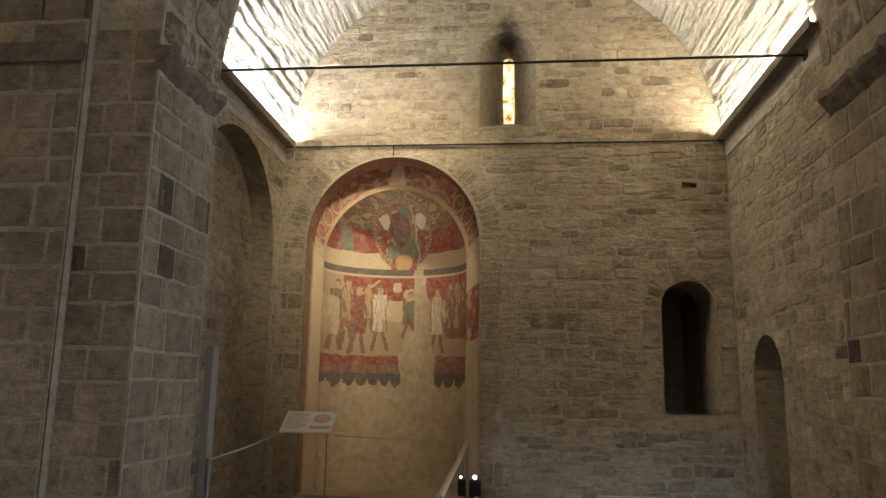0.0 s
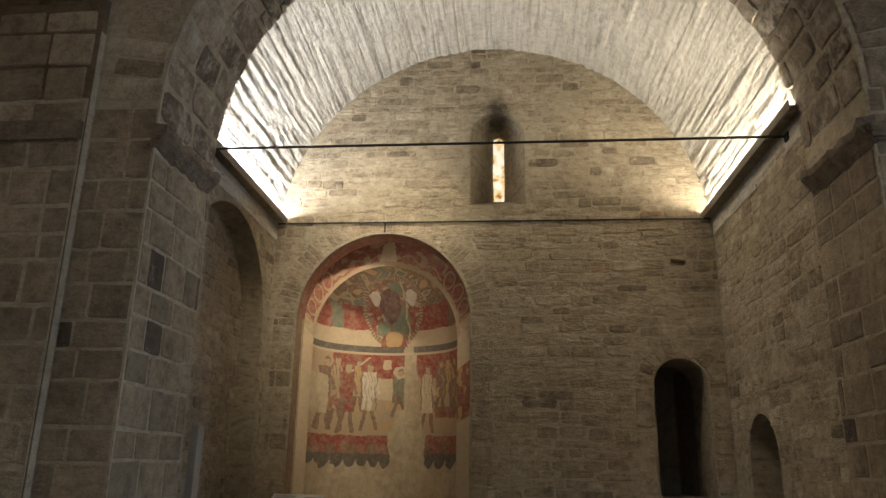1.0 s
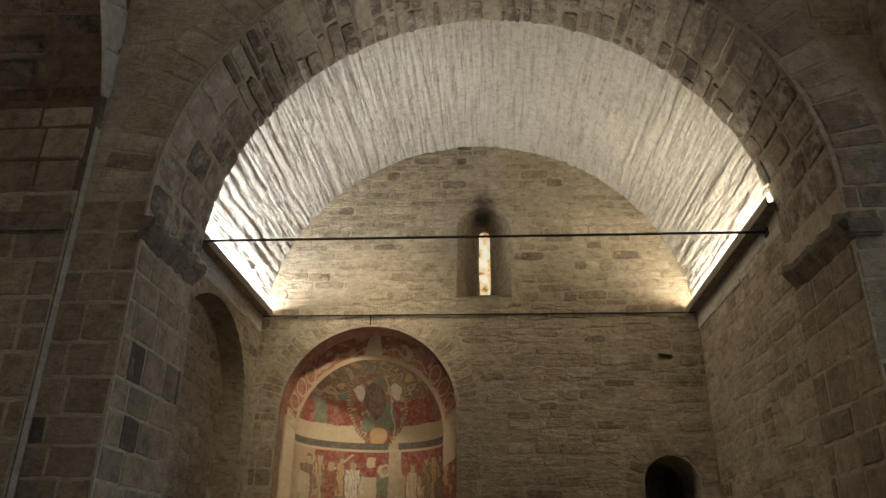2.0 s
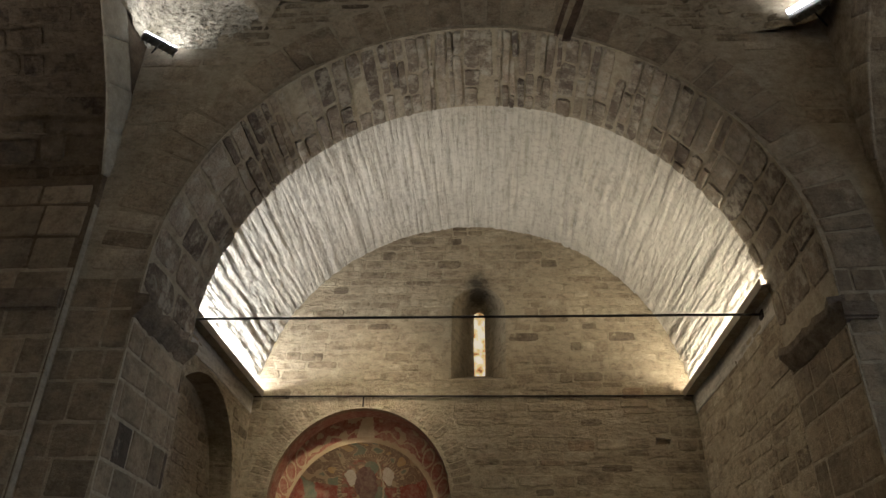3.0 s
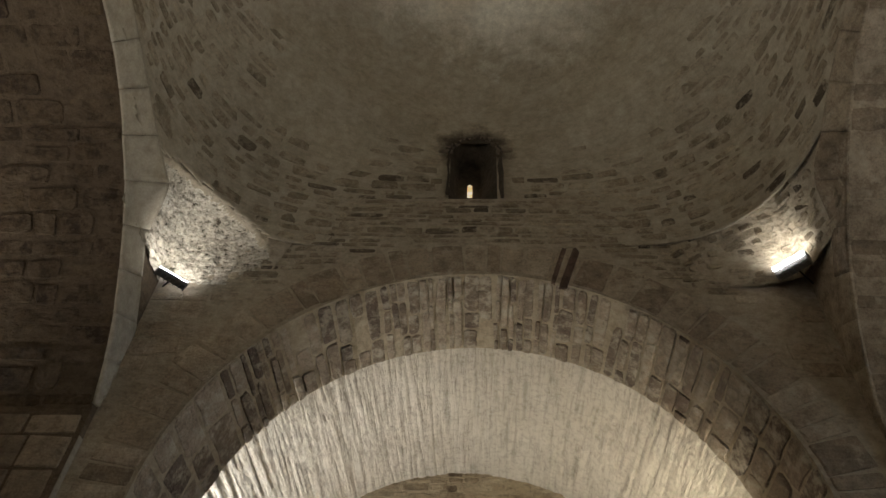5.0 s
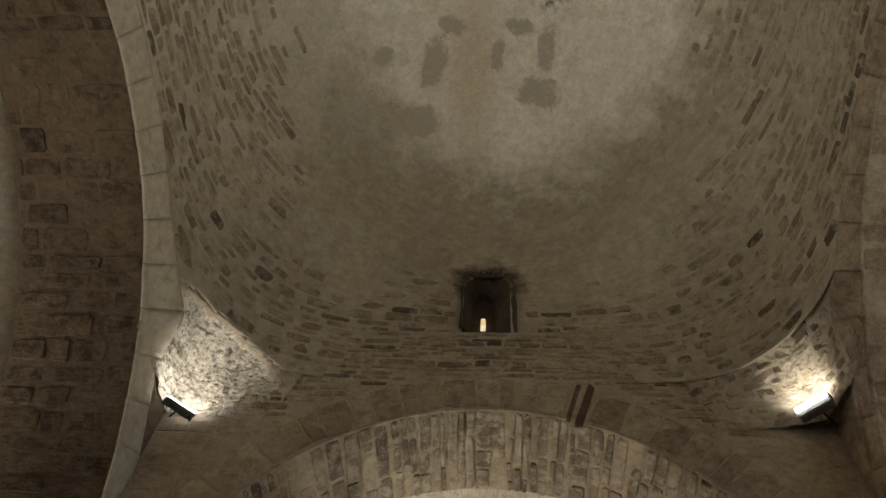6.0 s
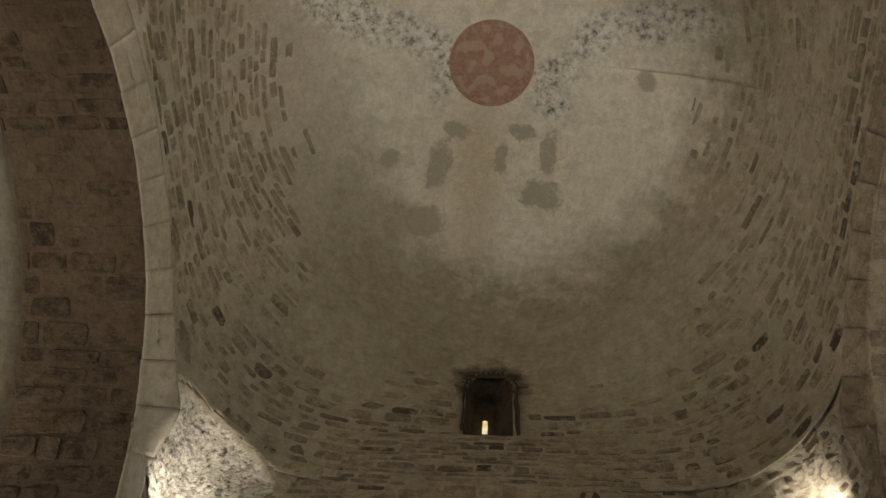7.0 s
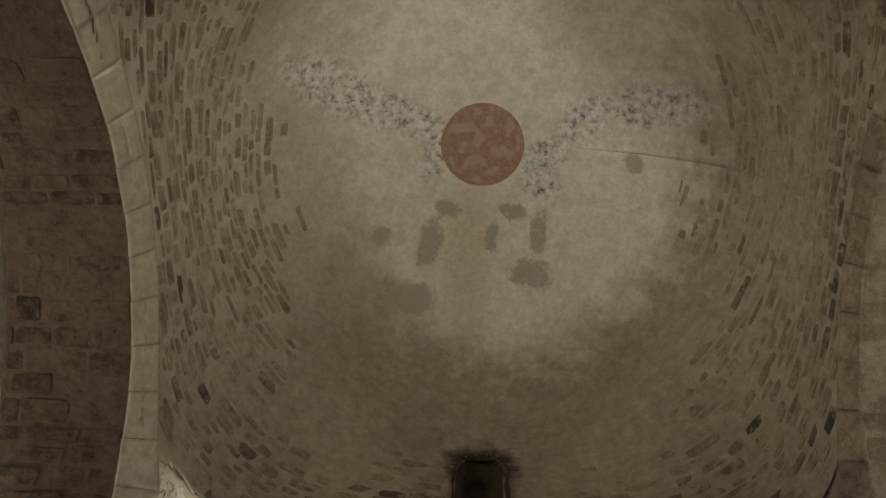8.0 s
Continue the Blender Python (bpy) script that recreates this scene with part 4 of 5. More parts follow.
# ---------------------------------------------------------------- cornices, rods, imposts
def light_trough(x, sx, y0, y1, col, power):
    """A metal trough along the wall that hides a strip of lamps."""
    ob = tagged(new("light_trough"), "long dark metal trough hiding a lamp strip below the vault", "lamp", "vault lights")
    a, b = sorted((x, x + sx * 0.13))
    bm = bmesh.new()
    box(bm, (a, y0, CORNICE - 0.02), (b, y1, CORNICE), 0.004)
    # tray takes the wall's mortar colour to brighten its shaded underside
    part("tray", bm, MORTAR, ob, "trough tray coloured pale like the wall")
    bm = bmesh.new()
    e = x + sx * 0.13
    a2, b2 = sorted((e, e + sx * 0.012))
    box(bm, (a2, y0, CORNICE - 0.04), (b2, y1, CORNICE + 0.055), 0.003)
    part("lip", bm, TROUGH, ob)
    bm = bmesh.new()
    a3, b3 = sorted((x + sx * 0.03, x + sx * 0.07))
    box(bm, (a3, y0 + 0.1, CORNICE + 0.002), (b3, y1 - 0.1, CORNICE + 0.02))
    part("lamp_strip", bm, glow("lamp_strip_glow", col, 6.0), ob, "bright strip of small lamps")
    strip = area_lamp("trough_light", (0, 0, 0), (0, 0, 1), 0.05, y1 - y0 - 0.1, power, col, 170)
    out, along = Vector((sx * 0.28, 0, 1)).normalized(), Vector((0, 1, 0))
    strip.matrix_world = Matrix.Translation((x + sx * 0.055, (y0 + y1) / 2, CORNICE + 0.04)) @ Matrix((along.cross(-out), along, -out)).transposed().to_4x4()


light_trough(ARM_L, 1, 6.06, 8.98, LED, 86)
light_trough(ARM_R, -1, 5.98, 8.98, (1.0, 0.86, 0.62), 59)

bm = bmesh.new()
tube(bm, (-3.04, 6.40, 4.552), (2.62, 6.40, 4.552), 0.012, 12)
rod = part("tie_rod", bm, IRON)
tagged(rod, "thin dark iron tie rod spanning the arm", "rod")
bm = bmesh.new()
box(bm, (2.57, 6.35, 4.51), (2.615, 6.45, 4.59), 0.006)
part("wall_plate", bm, IRON, rod)
bm = bmesh.new()
tube(bm, (-3.0, 8.965, 4.635), (2.58, 8.965, 4.635), 0.011, 8)
cable = part("wall_cable", bm, IRON)
tagged(cable, "thin dark cable stretched along the end wall", "cable")
bm = bmesh.new()
tube(bm, (-1.57, 8.97, 4.635), (-1.57, 8.97, 4.50), 0.010, 8)
part("cable_end", bm, IRON, cable)


def impost(x, sx, name, drop):
    """A chamfered impost block that runs under the arch."""
    bm = bmesh.new()
    prof = [(0.0, 3.90 - drop), (0.03, 3.90 - drop), (0.12, 4.02 - drop), (0.12, 4.08 - drop), (0.0, 4.10 - drop)]
    n = 16
    rows = []
    for i in range(n + 1):
        y = FRONT - 0.03 + (ARCH_REAR - FRONT - 0.05) * i / n
        wear = 0.05 * noise.noise(Vector((i * 0.7, x, 1))) + 0.03 * noise.noise(Vector((i * 2.3, x, 4)))
        rows.append([bm.verts.new((x + sx * (p * (1 + 4 * wear) - 0.02), y, z + wear * 0.5)) for p, z in prof])
    for r0, r1 in zip(rows, rows[1:]):
        for k in range(len(prof)):
            bm.faces.new((r0[k], r0[(k + 1) % 5], r1[(k + 1) % 5], r1[k]))
    bm.faces.new(rows[0])
    bm.faces.new(rows[-1][::-1])
    return structure(part(name, bm, BLACKSTONE), "worn dark stone impost under the arch", "impost")


bm = bmesh.new()
box(bm, (CROSS_L - 1.18, SIDE_Y + SIDE_HALF - 0.035, 3.93), (CROSS_L - 0.01, SIDE_Y + SIDE_HALF + 0.05, 4.12), 0.02)
structure(part("trim_impost_nave", bm, BLACKSTONE), "dark worn stone impost of the nave arch", "impost")
impost(ARCH_X - ARCH_R, 1, "trim_impost_west", 0.0)
impost(ARCH_X + ARCH_R, -1, "trim_impost_east", 0.09)
bm = bmesh.new()
box(bm, (2.53, FRONT - 0.06, 3.83), (2.80, FRONT - 0.002, 3.97), 0.02)
structure(part("trim_impost_return", bm, BLACKSTONE), "worn stone return of the impost", "impost")


# ---------------------------------------------------------------- lamps in the squinches
GREYMETAL = plain("grey_lamp_metal", (0.19, 0.175, 0.15), 0.55, 0.2)


def squinch_lamp(x, y, z, sx, sy, power, aim, bare=False, spread=175, lean=0.0):
    ob = tagged(new("squinch_lamp"), "dark metal floodlight tucked into the squinch", "lamp", "squinch lamps")
    ob.matrix_basis = Matrix.Translation((x, y, z)) @ Matrix.Rotation(math.atan2(sy, sx) - math.pi / 2, 4, "Z") @ Matrix.Rotation(radians(aim), 4, "X")
    bm = bmesh.new()
    box(bm, (-0.16, -0.05, -0.13 if bare else -0.05), (0.16, 0.05, -0.01), 0.01)
    part("housing", bm, GREYMETAL, ob)
    for i in range(7):
        bm = bmesh.new()
        box(bm, (-0.155 + i * 0.05, -0.04, -0.148 if bare else -0.068), (-0.147 + i * 0.05, 0.04, -0.128 if bare else -0.048))
        part("cooling_fin", bm, GREYMETAL, ob)
    for i in range(6):
        bm = bmesh.new()
        if bare:
            box(bm, (-0.155 + i * 0.052, -0.075, -0.075), (-0.110 + i * 0.052, -0.048, -0.03), 0.006)
        else:
            box(bm, (-0.15 + i * 0.05, -0.045, -0.012), (-0.11 + i * 0.05, 0.045, 0.004), 0.006)
        part("led", bm, LEDGLOW, ob, "glowing white diode panel")
    bm = bmesh.new()
    tube(bm, (0, 0.0, -0.04), (0, 0.5 if bare else 0.18, -0.02), 0.008)
    part("bracket", bm, IRON, ob)
    m = ob.matrix_basis
    area_lamp("squinch_light", m @ Vector((0, 0, 0.02)), m @ Vector((0, lean, 1.0)), 0.31, 0.09, power, LED, spread)
    return ob


LEDGLOW = glow("white_led", (0.95, 0.97, 1.0), 14.0)
squinch_lamp(-2.97, 4.735, 6.60, -1, 1, 5.2, 4, spread=140)
squinch_lamp(2.82, 4.60, 6.71, 1, 1, 2.6, 4, True, 120, 0.35)
# southern pair is unseen, added at high power to light the dome
squinch_lamp(-2.96, -1.55, 6.65, -1, -1, 80, -16)
squinch_lamp(2.86, -1.55, 6.65, 1, -1, 110, -16)


# added, unseen: fill-light troughs under the vaults of nave, choir and the other arm
def fill_trough(m, sx, length, power, col):
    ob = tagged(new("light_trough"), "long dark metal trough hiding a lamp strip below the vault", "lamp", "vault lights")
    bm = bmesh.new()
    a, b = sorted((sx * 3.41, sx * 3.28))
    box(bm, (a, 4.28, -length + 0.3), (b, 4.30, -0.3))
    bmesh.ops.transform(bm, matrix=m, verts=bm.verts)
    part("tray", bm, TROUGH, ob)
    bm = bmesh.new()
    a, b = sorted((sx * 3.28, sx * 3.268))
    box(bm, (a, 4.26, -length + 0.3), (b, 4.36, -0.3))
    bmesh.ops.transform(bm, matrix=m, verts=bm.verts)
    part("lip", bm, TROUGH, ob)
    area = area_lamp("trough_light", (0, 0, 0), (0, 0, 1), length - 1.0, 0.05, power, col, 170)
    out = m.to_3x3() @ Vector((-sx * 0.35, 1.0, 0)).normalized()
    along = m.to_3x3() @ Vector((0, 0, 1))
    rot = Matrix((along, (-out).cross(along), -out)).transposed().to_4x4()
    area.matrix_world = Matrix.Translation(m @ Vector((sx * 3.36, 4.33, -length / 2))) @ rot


# powers of the added fill, set to brighten piers and spandrels
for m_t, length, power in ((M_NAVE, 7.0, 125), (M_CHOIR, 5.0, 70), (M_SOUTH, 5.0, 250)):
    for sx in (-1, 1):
        fill_trough(m_t, sx, length, power, LED)
# unseen doorway and lamp added at the other arm's end, for cool light
area_lamp("south_fill_light", M_SOUTH @ Vector((-1.3, 1.2, -4.85)), (1.95, 9.0, -0.7), 1.0, 1.2, 4.5, (0.52, 0.74, 1.0), 13)
bm = bmesh.new()
box(bm, (-2.1, 0.02, -5.02), (-0.5, 2.5, -4.96), 0.01)
bmesh.ops.transform(bm, matrix=M_SOUTH, verts=bm.verts)
tagged(part("south_fill_panel", bm, glow("south_panel_glow", (0.75, 0.87, 1.0), 1.0)), "unseen glowing panel added as a daylit doorway", "door", kind="structure")
# unseen window panel and lamp added at the choir's end as cool fill
area_lamp("choir_fill_light", M_CHOIR @ Vector((0, 3.2, -4.9)), M_CHOIR @ Vector((-1.0, 1.2, 5)), 1.2, 2.2, 80, (0.72, 0.86, 1.0), 75)
bm = bmesh.new()
box(bm, (-0.7, 2.0, -5.02), (0.7, 4.4, -4.96), 0.01)
bmesh.ops.transform(bm, matrix=M_CHOIR, verts=bm.verts)
tagged(part("choir_fill_panel", bm, glow("choir_panel_glow", (0.80, 0.90, 1.0), 2.0)), "unseen glowing panel added as a choir window", "window", kind="structure")


# unseen fill lamps added behind the crown of the arch, aimed down into the arm
def fill_bar(x, z, target, power, spread):
    ob = tagged(new("fill_bar"), "unseen bar lamp added behind the arch to light the arm", "lamp", "arm lamps")
    ob.matrix_basis = look((x, 6.11, z), target)
    bm = bmesh.new()
    box(bm, (-0.16, -0.025, 0.005), (0.16, 0.025, 0.04), 0.005)
    part("housing", bm, TROUGH, ob)
    bm = bmesh.new()
    box(bm, (-0.15, -0.018, -0.002), (0.15, 0.018, 0.005))
    part("lens", bm, glow("fill_bar_lens", (1.0, 0.85, 0.62), 3.0), ob, "warm glowing lens")
    for dx in (-0.1, 0.1):
        bm = bmesh.new()
        tube(bm, (dx, 0.0, 0.03), (dx, 0.03, 0.15), 0.008)
        part("bracket", bm, IRON, ob)
    eye = Vector((x, 6.11, z))
    area_lamp("fill_bar_light", eye + (Vector(target) - eye).normalized() * 0.02, target, 0.30, 0.04, power, (1.0, 0.82, 0.56), spread)


fill_bar(-0.15, 7.02, (-1.85, 9.2, 4.0), 15, 42)
fill_bar(-1.15, 6.86, (2.6, 8.1, 3.0), 22, 90)

# ---------------------------------------------------------------- loose things
WHITEPANEL = plain("white_printed_board", (0.66, 0.64, 0.60), 0.5)
PRINT = plain("pale_grey_print", (0.36, 0.34, 0.32), 0.6)
PRINTRED = plain("pale_red_print", (0.50, 0.34, 0.28), 0.6)
STEEL = plain("brushed_steel", (0.33, 0.31, 0.28), 0.45, 0.7)
ROPE = plain("pale_rope", (0.40, 0.35, 0.27), 0.9)
BLACK = plain("black_metal", (0.02, 0.02, 0.02), 0.5, 0.2)

# information board on a slim stand
board = tagged(new("information_board"), "white tilted information board on a slim dark stand", "sign")
m_bd = Matrix.Translation((-2.245, 8.0, 1.175)) @ Matrix.Rotation(radians(35), 4, "X") @ Matrix.Rotation(radians(0.5), 4, "Y")
def board_box(name, lo, hi, mat, bevel, label=""):
    bm = bmesh.new()
    box(bm, lo, hi, bevel)
    bmesh.ops.transform(bm, matrix=m_bd, verts=bm.verts)
    return part(name, bm, mat, board, label)
panel = board_box("panel", (-0.28, -0.18, -0.012), (0.28, 0.18, 0.008), WHITEPANEL, 0.004)
for i in range(9):
    board_box("text_line", (-0.25, 0.13 - i * 0.031, 0.0085), (-0.02 - 0.05 * (i % 3 == 2), 0.142 - i * 0.031, 0.0105), PRINT, 0)
bm = bmesh.new()
bmesh.ops.create_circle(bm, cap_ends=True, segments=28, radius=0.10, matrix=m_bd @ Matrix.Translation((0.14, 0.05, 0.011)) @ Matrix.Diagonal((1.0, 0.8, 1, 1)))
part("round_picture", bm, PRINTRED, board, "faded red round picture")
board_box("picture_bar", (0.03, -0.12, 0.0085), (0.25, -0.07, 0.0105), PRINT, 0)
for dx in (-0.2, 0.2):
    bm = bmesh.new()
    tube(bm, (-2.245 + dx, 8.03, 0), (-2.245 + dx, 8.03, 1.17), 0.008)
    part("leg", bm, STEEL, board)

# barrier: posts, rope to the wall, wire along the niche, handrail towards the crossing
def barrier_post(x, y, h, label):
    ob = tagged(new("barrier_post"), label, "post", "barrier posts")
    bm = bmesh.new()
    tube(bm, (x, y, 0.012), (x, y, h), 0.018, 14)
    part("shaft", bm, STEEL, ob)
    bm = bmesh.new()
    tube(bm, (x, y, 0.0), (x, y, 0.014), 0.12, 24)
    part("foot", bm, STEEL, ob)
    bm = bmesh.new()
    bmesh.ops.create_uvsphere(bm, u_segments=12, v_segments=8, radius=0.024, matrix=Matrix.Translation((x, y, h)))
    part("cap", bm, STEEL, ob)
    return ob


def sagging(name, a, b, sag, radius, mat, label, category):
    bm = bmesh.new()
    a, b = Vector(a), Vector(b)
    pts = [a.lerp(b, i / 16) - Vector((0, 0, sag * 4 * (i / 16) * (1 - i / 16))) for i in range(17)]
    for p, q in zip(pts, pts[1:]):
        tube(bm, p, q, radius, 8)
    return tagged(part(name, bm, mat), label, category)


barrier_post(-2.90, 6.95, 0.86, "slim pale steel barrier post by the pier")
barrier_post(-0.51, 8.0, 1.0, "slim steel barrier post carrying a handrail")
barrier_post(-0.41, 4.1, 1.0, "slim steel barrier post carrying a handrail")
sagging("barrier_rope", (-2.90, 6.95, 0.93 - 0.07), (-2.53, 8.0, 1.06), 0.01, 0.011, ROPE, "pale rope strung from a post to the board", "rope")
sagging("barrier_wire", (-1.96, 8.0, 1.04), (-0.51, 8.0, 1.0), 0.004, 0.006, STEEL, "thin steel wire in front of the painted niche", "wire")
bm = bmesh.new()
tube(bm, (-0.51, 8.02, 1.005), (-0.41, 4.05, 1.005), 0.022, 14)
tagged(part("handrail", bm, plain("pale_brass", (0.45, 0.36, 0.22), 0.5)), "plain metal handrail on slim posts", "handrail")

# grey board leaning on the wall behind the pier
bm = bmesh.new()
box(bm, (-3.0, 6.93, 0.0), (-2.93, 7.08, 1.93), 0.006)
tagged(part("leaning_board", bm, plain("grey_painted_wood", (0.30, 0.27, 0.22), 0.7)), "narrow grey board standing upright against the wall", "board")

# low stone bench along the foot of the end wall
bm = bmesh.new()
box(bm, (0.92, 8.45, 0.0), (2.10, 8.96, 0.375), 0.02)
tagged(part("stone_bench", bm, plaster_material("pale_limestone", (0.52, 0.47, 0.38), (0.60, 0.55, 0.46), (0.36, 0.31, 0.24), 2.0)), "low pale stone bench along the rubble wall", "bench")

# floodlight by the wall
flood = tagged(new("floodlight"), "small black floodlight on a short stand by the wall", "lamp")
bm = bmesh.new()
box(bm, (-0.13, -0.07, 0.02), (0.13, 0.07, 0.20), 0.012)
part("housing", bm, BLACK, flood)
bm = bmesh.new()
box(bm, (-0.05, -0.03, -0.36), (0.05, 0.03, 0.03), 0.004)
part("stand", bm, BLACK, flood)
for dx in (-0.10, 0.06):
    bm = bmesh.new()
    bmesh.ops.create_uvsphere(bm, u_segments=14, v_segments=10, radius=0.022 if dx > 0 else 0.011, matrix=Matrix.Translation((dx, -0.03, 0.225)))
    part("bulb", bm, LEDGLOW, flood, "bright bluish-white bulb")
flood.matrix_basis = Matrix.Translation((-0.52, 8.55, 0.36))
area_lamp("floodlight_light", (-0.45, 8.32, 0.64), (2.3, 8.9, 0.75), 0.06, 0.06, 1.0, (0.66, 0.80, 1.0), 150)
area_lamp("floodlight_up_light", (-0.62, 8.40, 0.60), (-1.68, 9.7, 3.75), 0.12, 0.05, 2.0, (1.0, 0.84, 0.60), 36)

# painted round medallion at the top of the dome
def on_dome(x, y, lift=0.0):
    k = max(0.0, 1 - ((x - DOME_X) / DOME_A) ** 2 - ((y - DOME_Y) / DOME_B) ** 2)
    p = Vector((x, y, 8.7 + (APEX - 8.7) * math.sqrt(k)))
    c = Vector((DOME_X, DOME_Y, 8.7))
    q = p * 1.3
    d = (p - c).normalized()
    return p + d * (0.03 * noise.noise(q) + 0.012 * noise.noise(q * 4)) - d * lift


MEDAL = [paint_material("brick_red_medallion_paint", (0.36, 0.19, 0.135), (0.48, 0.37, 0.28), 0.8), paint_material("rubbed_medallion_paint", (0.46, 0.31, 0.23), (0.50, 0.40, 0.30), 0.7)]


def medal_fn(u, v):
    a = 2 * math.pi * u
    r = 0.575 * v + 0.004
    return on_dome(-0.14 + r * math.cos(a), 1.58 + r * math.sin(a), 0.012)


medal = grid("medallion", medal_fn, 96, 30, MEDAL[0])
medal.data.materials.append(MEDAL[1])
medal.data.polygons.foreach_set("material_index", [1 if noise.noise(Vector((math.cos(i * 0.0654) * j * 0.13, math.sin(i * 0.0654) * j * 0.13, 2))) > 0.12 and j < 27 else 0 for j in range(30) for i in range(96)])
tagged(medal, "worn red painted round medallion on the plaster dome", "painting")


# ---------------------------------------------------------------- stonework
# end wall: coursed rubble, keeping clear of the openings and inside the vault
def back_keep(u, v, w, h):
    if not clear_of([(NI_X, NI_HALF + 0.30, 0.0, NI_SPRING, NI_HALF + 0.30), (SL_X, 0.37, 4.87, 5.84, 0.37), (CUT_X, CUT_HALF, CUT_Z0, CUT_ZS, CUT_HALF)], u, v, w, h):
        return False
    if abs(u - 2.13) < 0.09 + w / 2 and abs(v - 4.075) < 0.05 + h / 2:
        return False
    if v > VAULT_Z and math.hypot(u - VAULT_X, (v - VAULT_Z) / 0.98) > VAULT_R + 0.02:
        return False
    return True


lay(wall_north, courses(ARM_L, ARM_R, 0.0, 7.25, (0.085, 0.165), (0.15, 0.48), rng, back_keep, 0.06, 0.07), flat(m_back), RUBBLE, (0.002, 0.018), rng,
    near=lambda c: math.hypot(c[0] - 1.0, c[1] - 3.2))

# voussoirs round the niche
def ring_cells(count):
    for i in range(count):
        yield math.pi * (i + 0.5) / count, 0, math.pi * (NI_HALF + 0.15) / count, rng.uniform(0.24, 0.30)


def niche_ring(u, v):
    a, b = Vector((math.sin(u), 0, -math.cos(u))), Vector((math.cos(u), 0, math.sin(u)))
    r = NI_HALF + 0.155
    return Vector((NI_X, ARM_BACK, NI_SPRING)) + b * r, a, b, Vector((0, -1, 0))


lay(wall_north, ring_cells(44), niche_ring, RUBBLE, (0.006, 0.016), rng, name="voussoir")
for sx in (-1, 1):
    lay(wall_north, courses(NI_X + sx * (NI_HALF + 0.155) - 0.14, NI_X + sx * (NI_HALF + 0.155) + 0.14, 0.0, NI_SPRING, (0.18, 0.32), (0.30, 0.40), rng, lambda *c: True), flat(m_back), RUBBLE, (0.004, 0.012), rng, joint=0.010)

# dressed head and jamb stones of the wall recess
def cut_ring(u, v):
    b = Vector((math.cos(u), 0, math.sin(u)))
    return Vector((CUT_X, ARM_BACK, CUT_ZS)) + b * (CUT_HALF + 0.115), Vector((math.sin(u), 0, -math.cos(u))), b, Vector((0, -1, 0))


lay(wall_north, [(math.pi * (i + 0.5) / 11, 0, 0.115, rng.uniform(0.18, 0.22)) for i in range(11)], cut_ring, RUBBLE, (0.016, 0.024), rng, joint=0.010, name="voussoir")
lay(wall_north, [(CUT_X + sx * (CUT_HALF + 0.125), z, 0.22, h) for sx in (-1, 1) for z, h in ((1.53, 0.44), (1.90, 0.28), (2.30, 0.50))], flat(m_back), TAN, (0.016, 0.024), rng, joint=0.012, name="block")

# arm walls
lay(wall_east, courses(-8.98, -6.06, 0.0, 4.55, (0.10, 0.20), (0.20, 0.60), rng, lambda u, v, w, h: clear_of([(-DOOR_Y, DOOR_HALF, 0, DOOR_ZS, DOOR_HALF)], u, v, w, h), 0.08, 0.08),
    flat(m_right), RUBBLE, (0.002, 0.013), rng, near=lambda c: abs(c[0] + 6.5) + 0.5 * abs(c[1] - 3))
lay(wall_west, courses(6.06, 8.98, 0.0, 4.55, (0.09, 0.17), (0.18, 0.45), rng, lambda u, v, w, h: clear_of([(LN_Y, LN_HALF, 0, LN_ZS, LN_HALF)], u, v, w, h), 0.06, 0.15),
    flat(m_left), RUBBLE, (0.002, 0.014), rng, near=lambda c: c[0])
m_ln = frame_of((ARM_L - 0.28, 0, 0), (0, 1, 0), (0, 0, 1))
lay(wall_west, courses(6.4, 8.75, 0.0, 4.36, (0.09, 0.17), (0.18, 0.45), rng, lambda u, v, w, h: v < LN_ZS or math.hypot(u - LN_Y, v - LN_ZS) < LN_HALF - 0.05, 0.06, 0.2),
    flat(m_ln), RUBBLE, (0.004, 0.016), rng, single=0)


# crossing: dressed blocks on the piers, a ring of voussoirs, rubble above
def front_keep(u, v, w, h):
    if v > SPRING and math.hypot(max(0, abs(u - ARCH_X) - w * 0.4), v - SPRING - h * 0.4) < ARCH_R + 0.47:
        return False
    return v > SPRING or abs(u - ARCH_X) > ARCH_R + 0.05


for x0, x1 in ((CROSS_L, ARCH_X - ARCH_R), (ARCH_X + ARCH_R, CROSS_R)):
    lay(crossing_north, courses(x0 + 0.005, x1 - 0.005, 0.0, 4.25, (0.20, 0.34), (0.22, 0.45), rng, lambda *c: True), flat(m_front), ASHLAR, (0.002, 0.009), rng, joint=0.014, name="block")
lay(crossing_north, courses(CROSS_L, CROSS_R, 4.25, 6.6, (0.14, 0.26), (0.25, 0.55), rng, front_keep, 0.05, 0.12), flat(m_front), TAN, (0.002, 0.012), rng, joint=0.016, single=60, name="block")
lay(crossing_north, courses(-2.55, 2.45, 6.6, 8.09, (0.065, 0.13), (0.14, 0.44), rng, front_keep, 0.05, 0.08), flat(m_front), DRUMSTONE, (0.003, 0.018), rng, joint=0.024, near=lambda c: abs(c[0] - 1))


def arch_face(u, v):
    a, b = Vector((math.sin(u), 0, -math.cos(u))), Vector((math.cos(u), 0, math.sin(u)))
    return Vector((ARCH_X, FRONT, SPRING)) + b * (ARCH_R + 0.235), a, b, Vector((0, -1, 0))


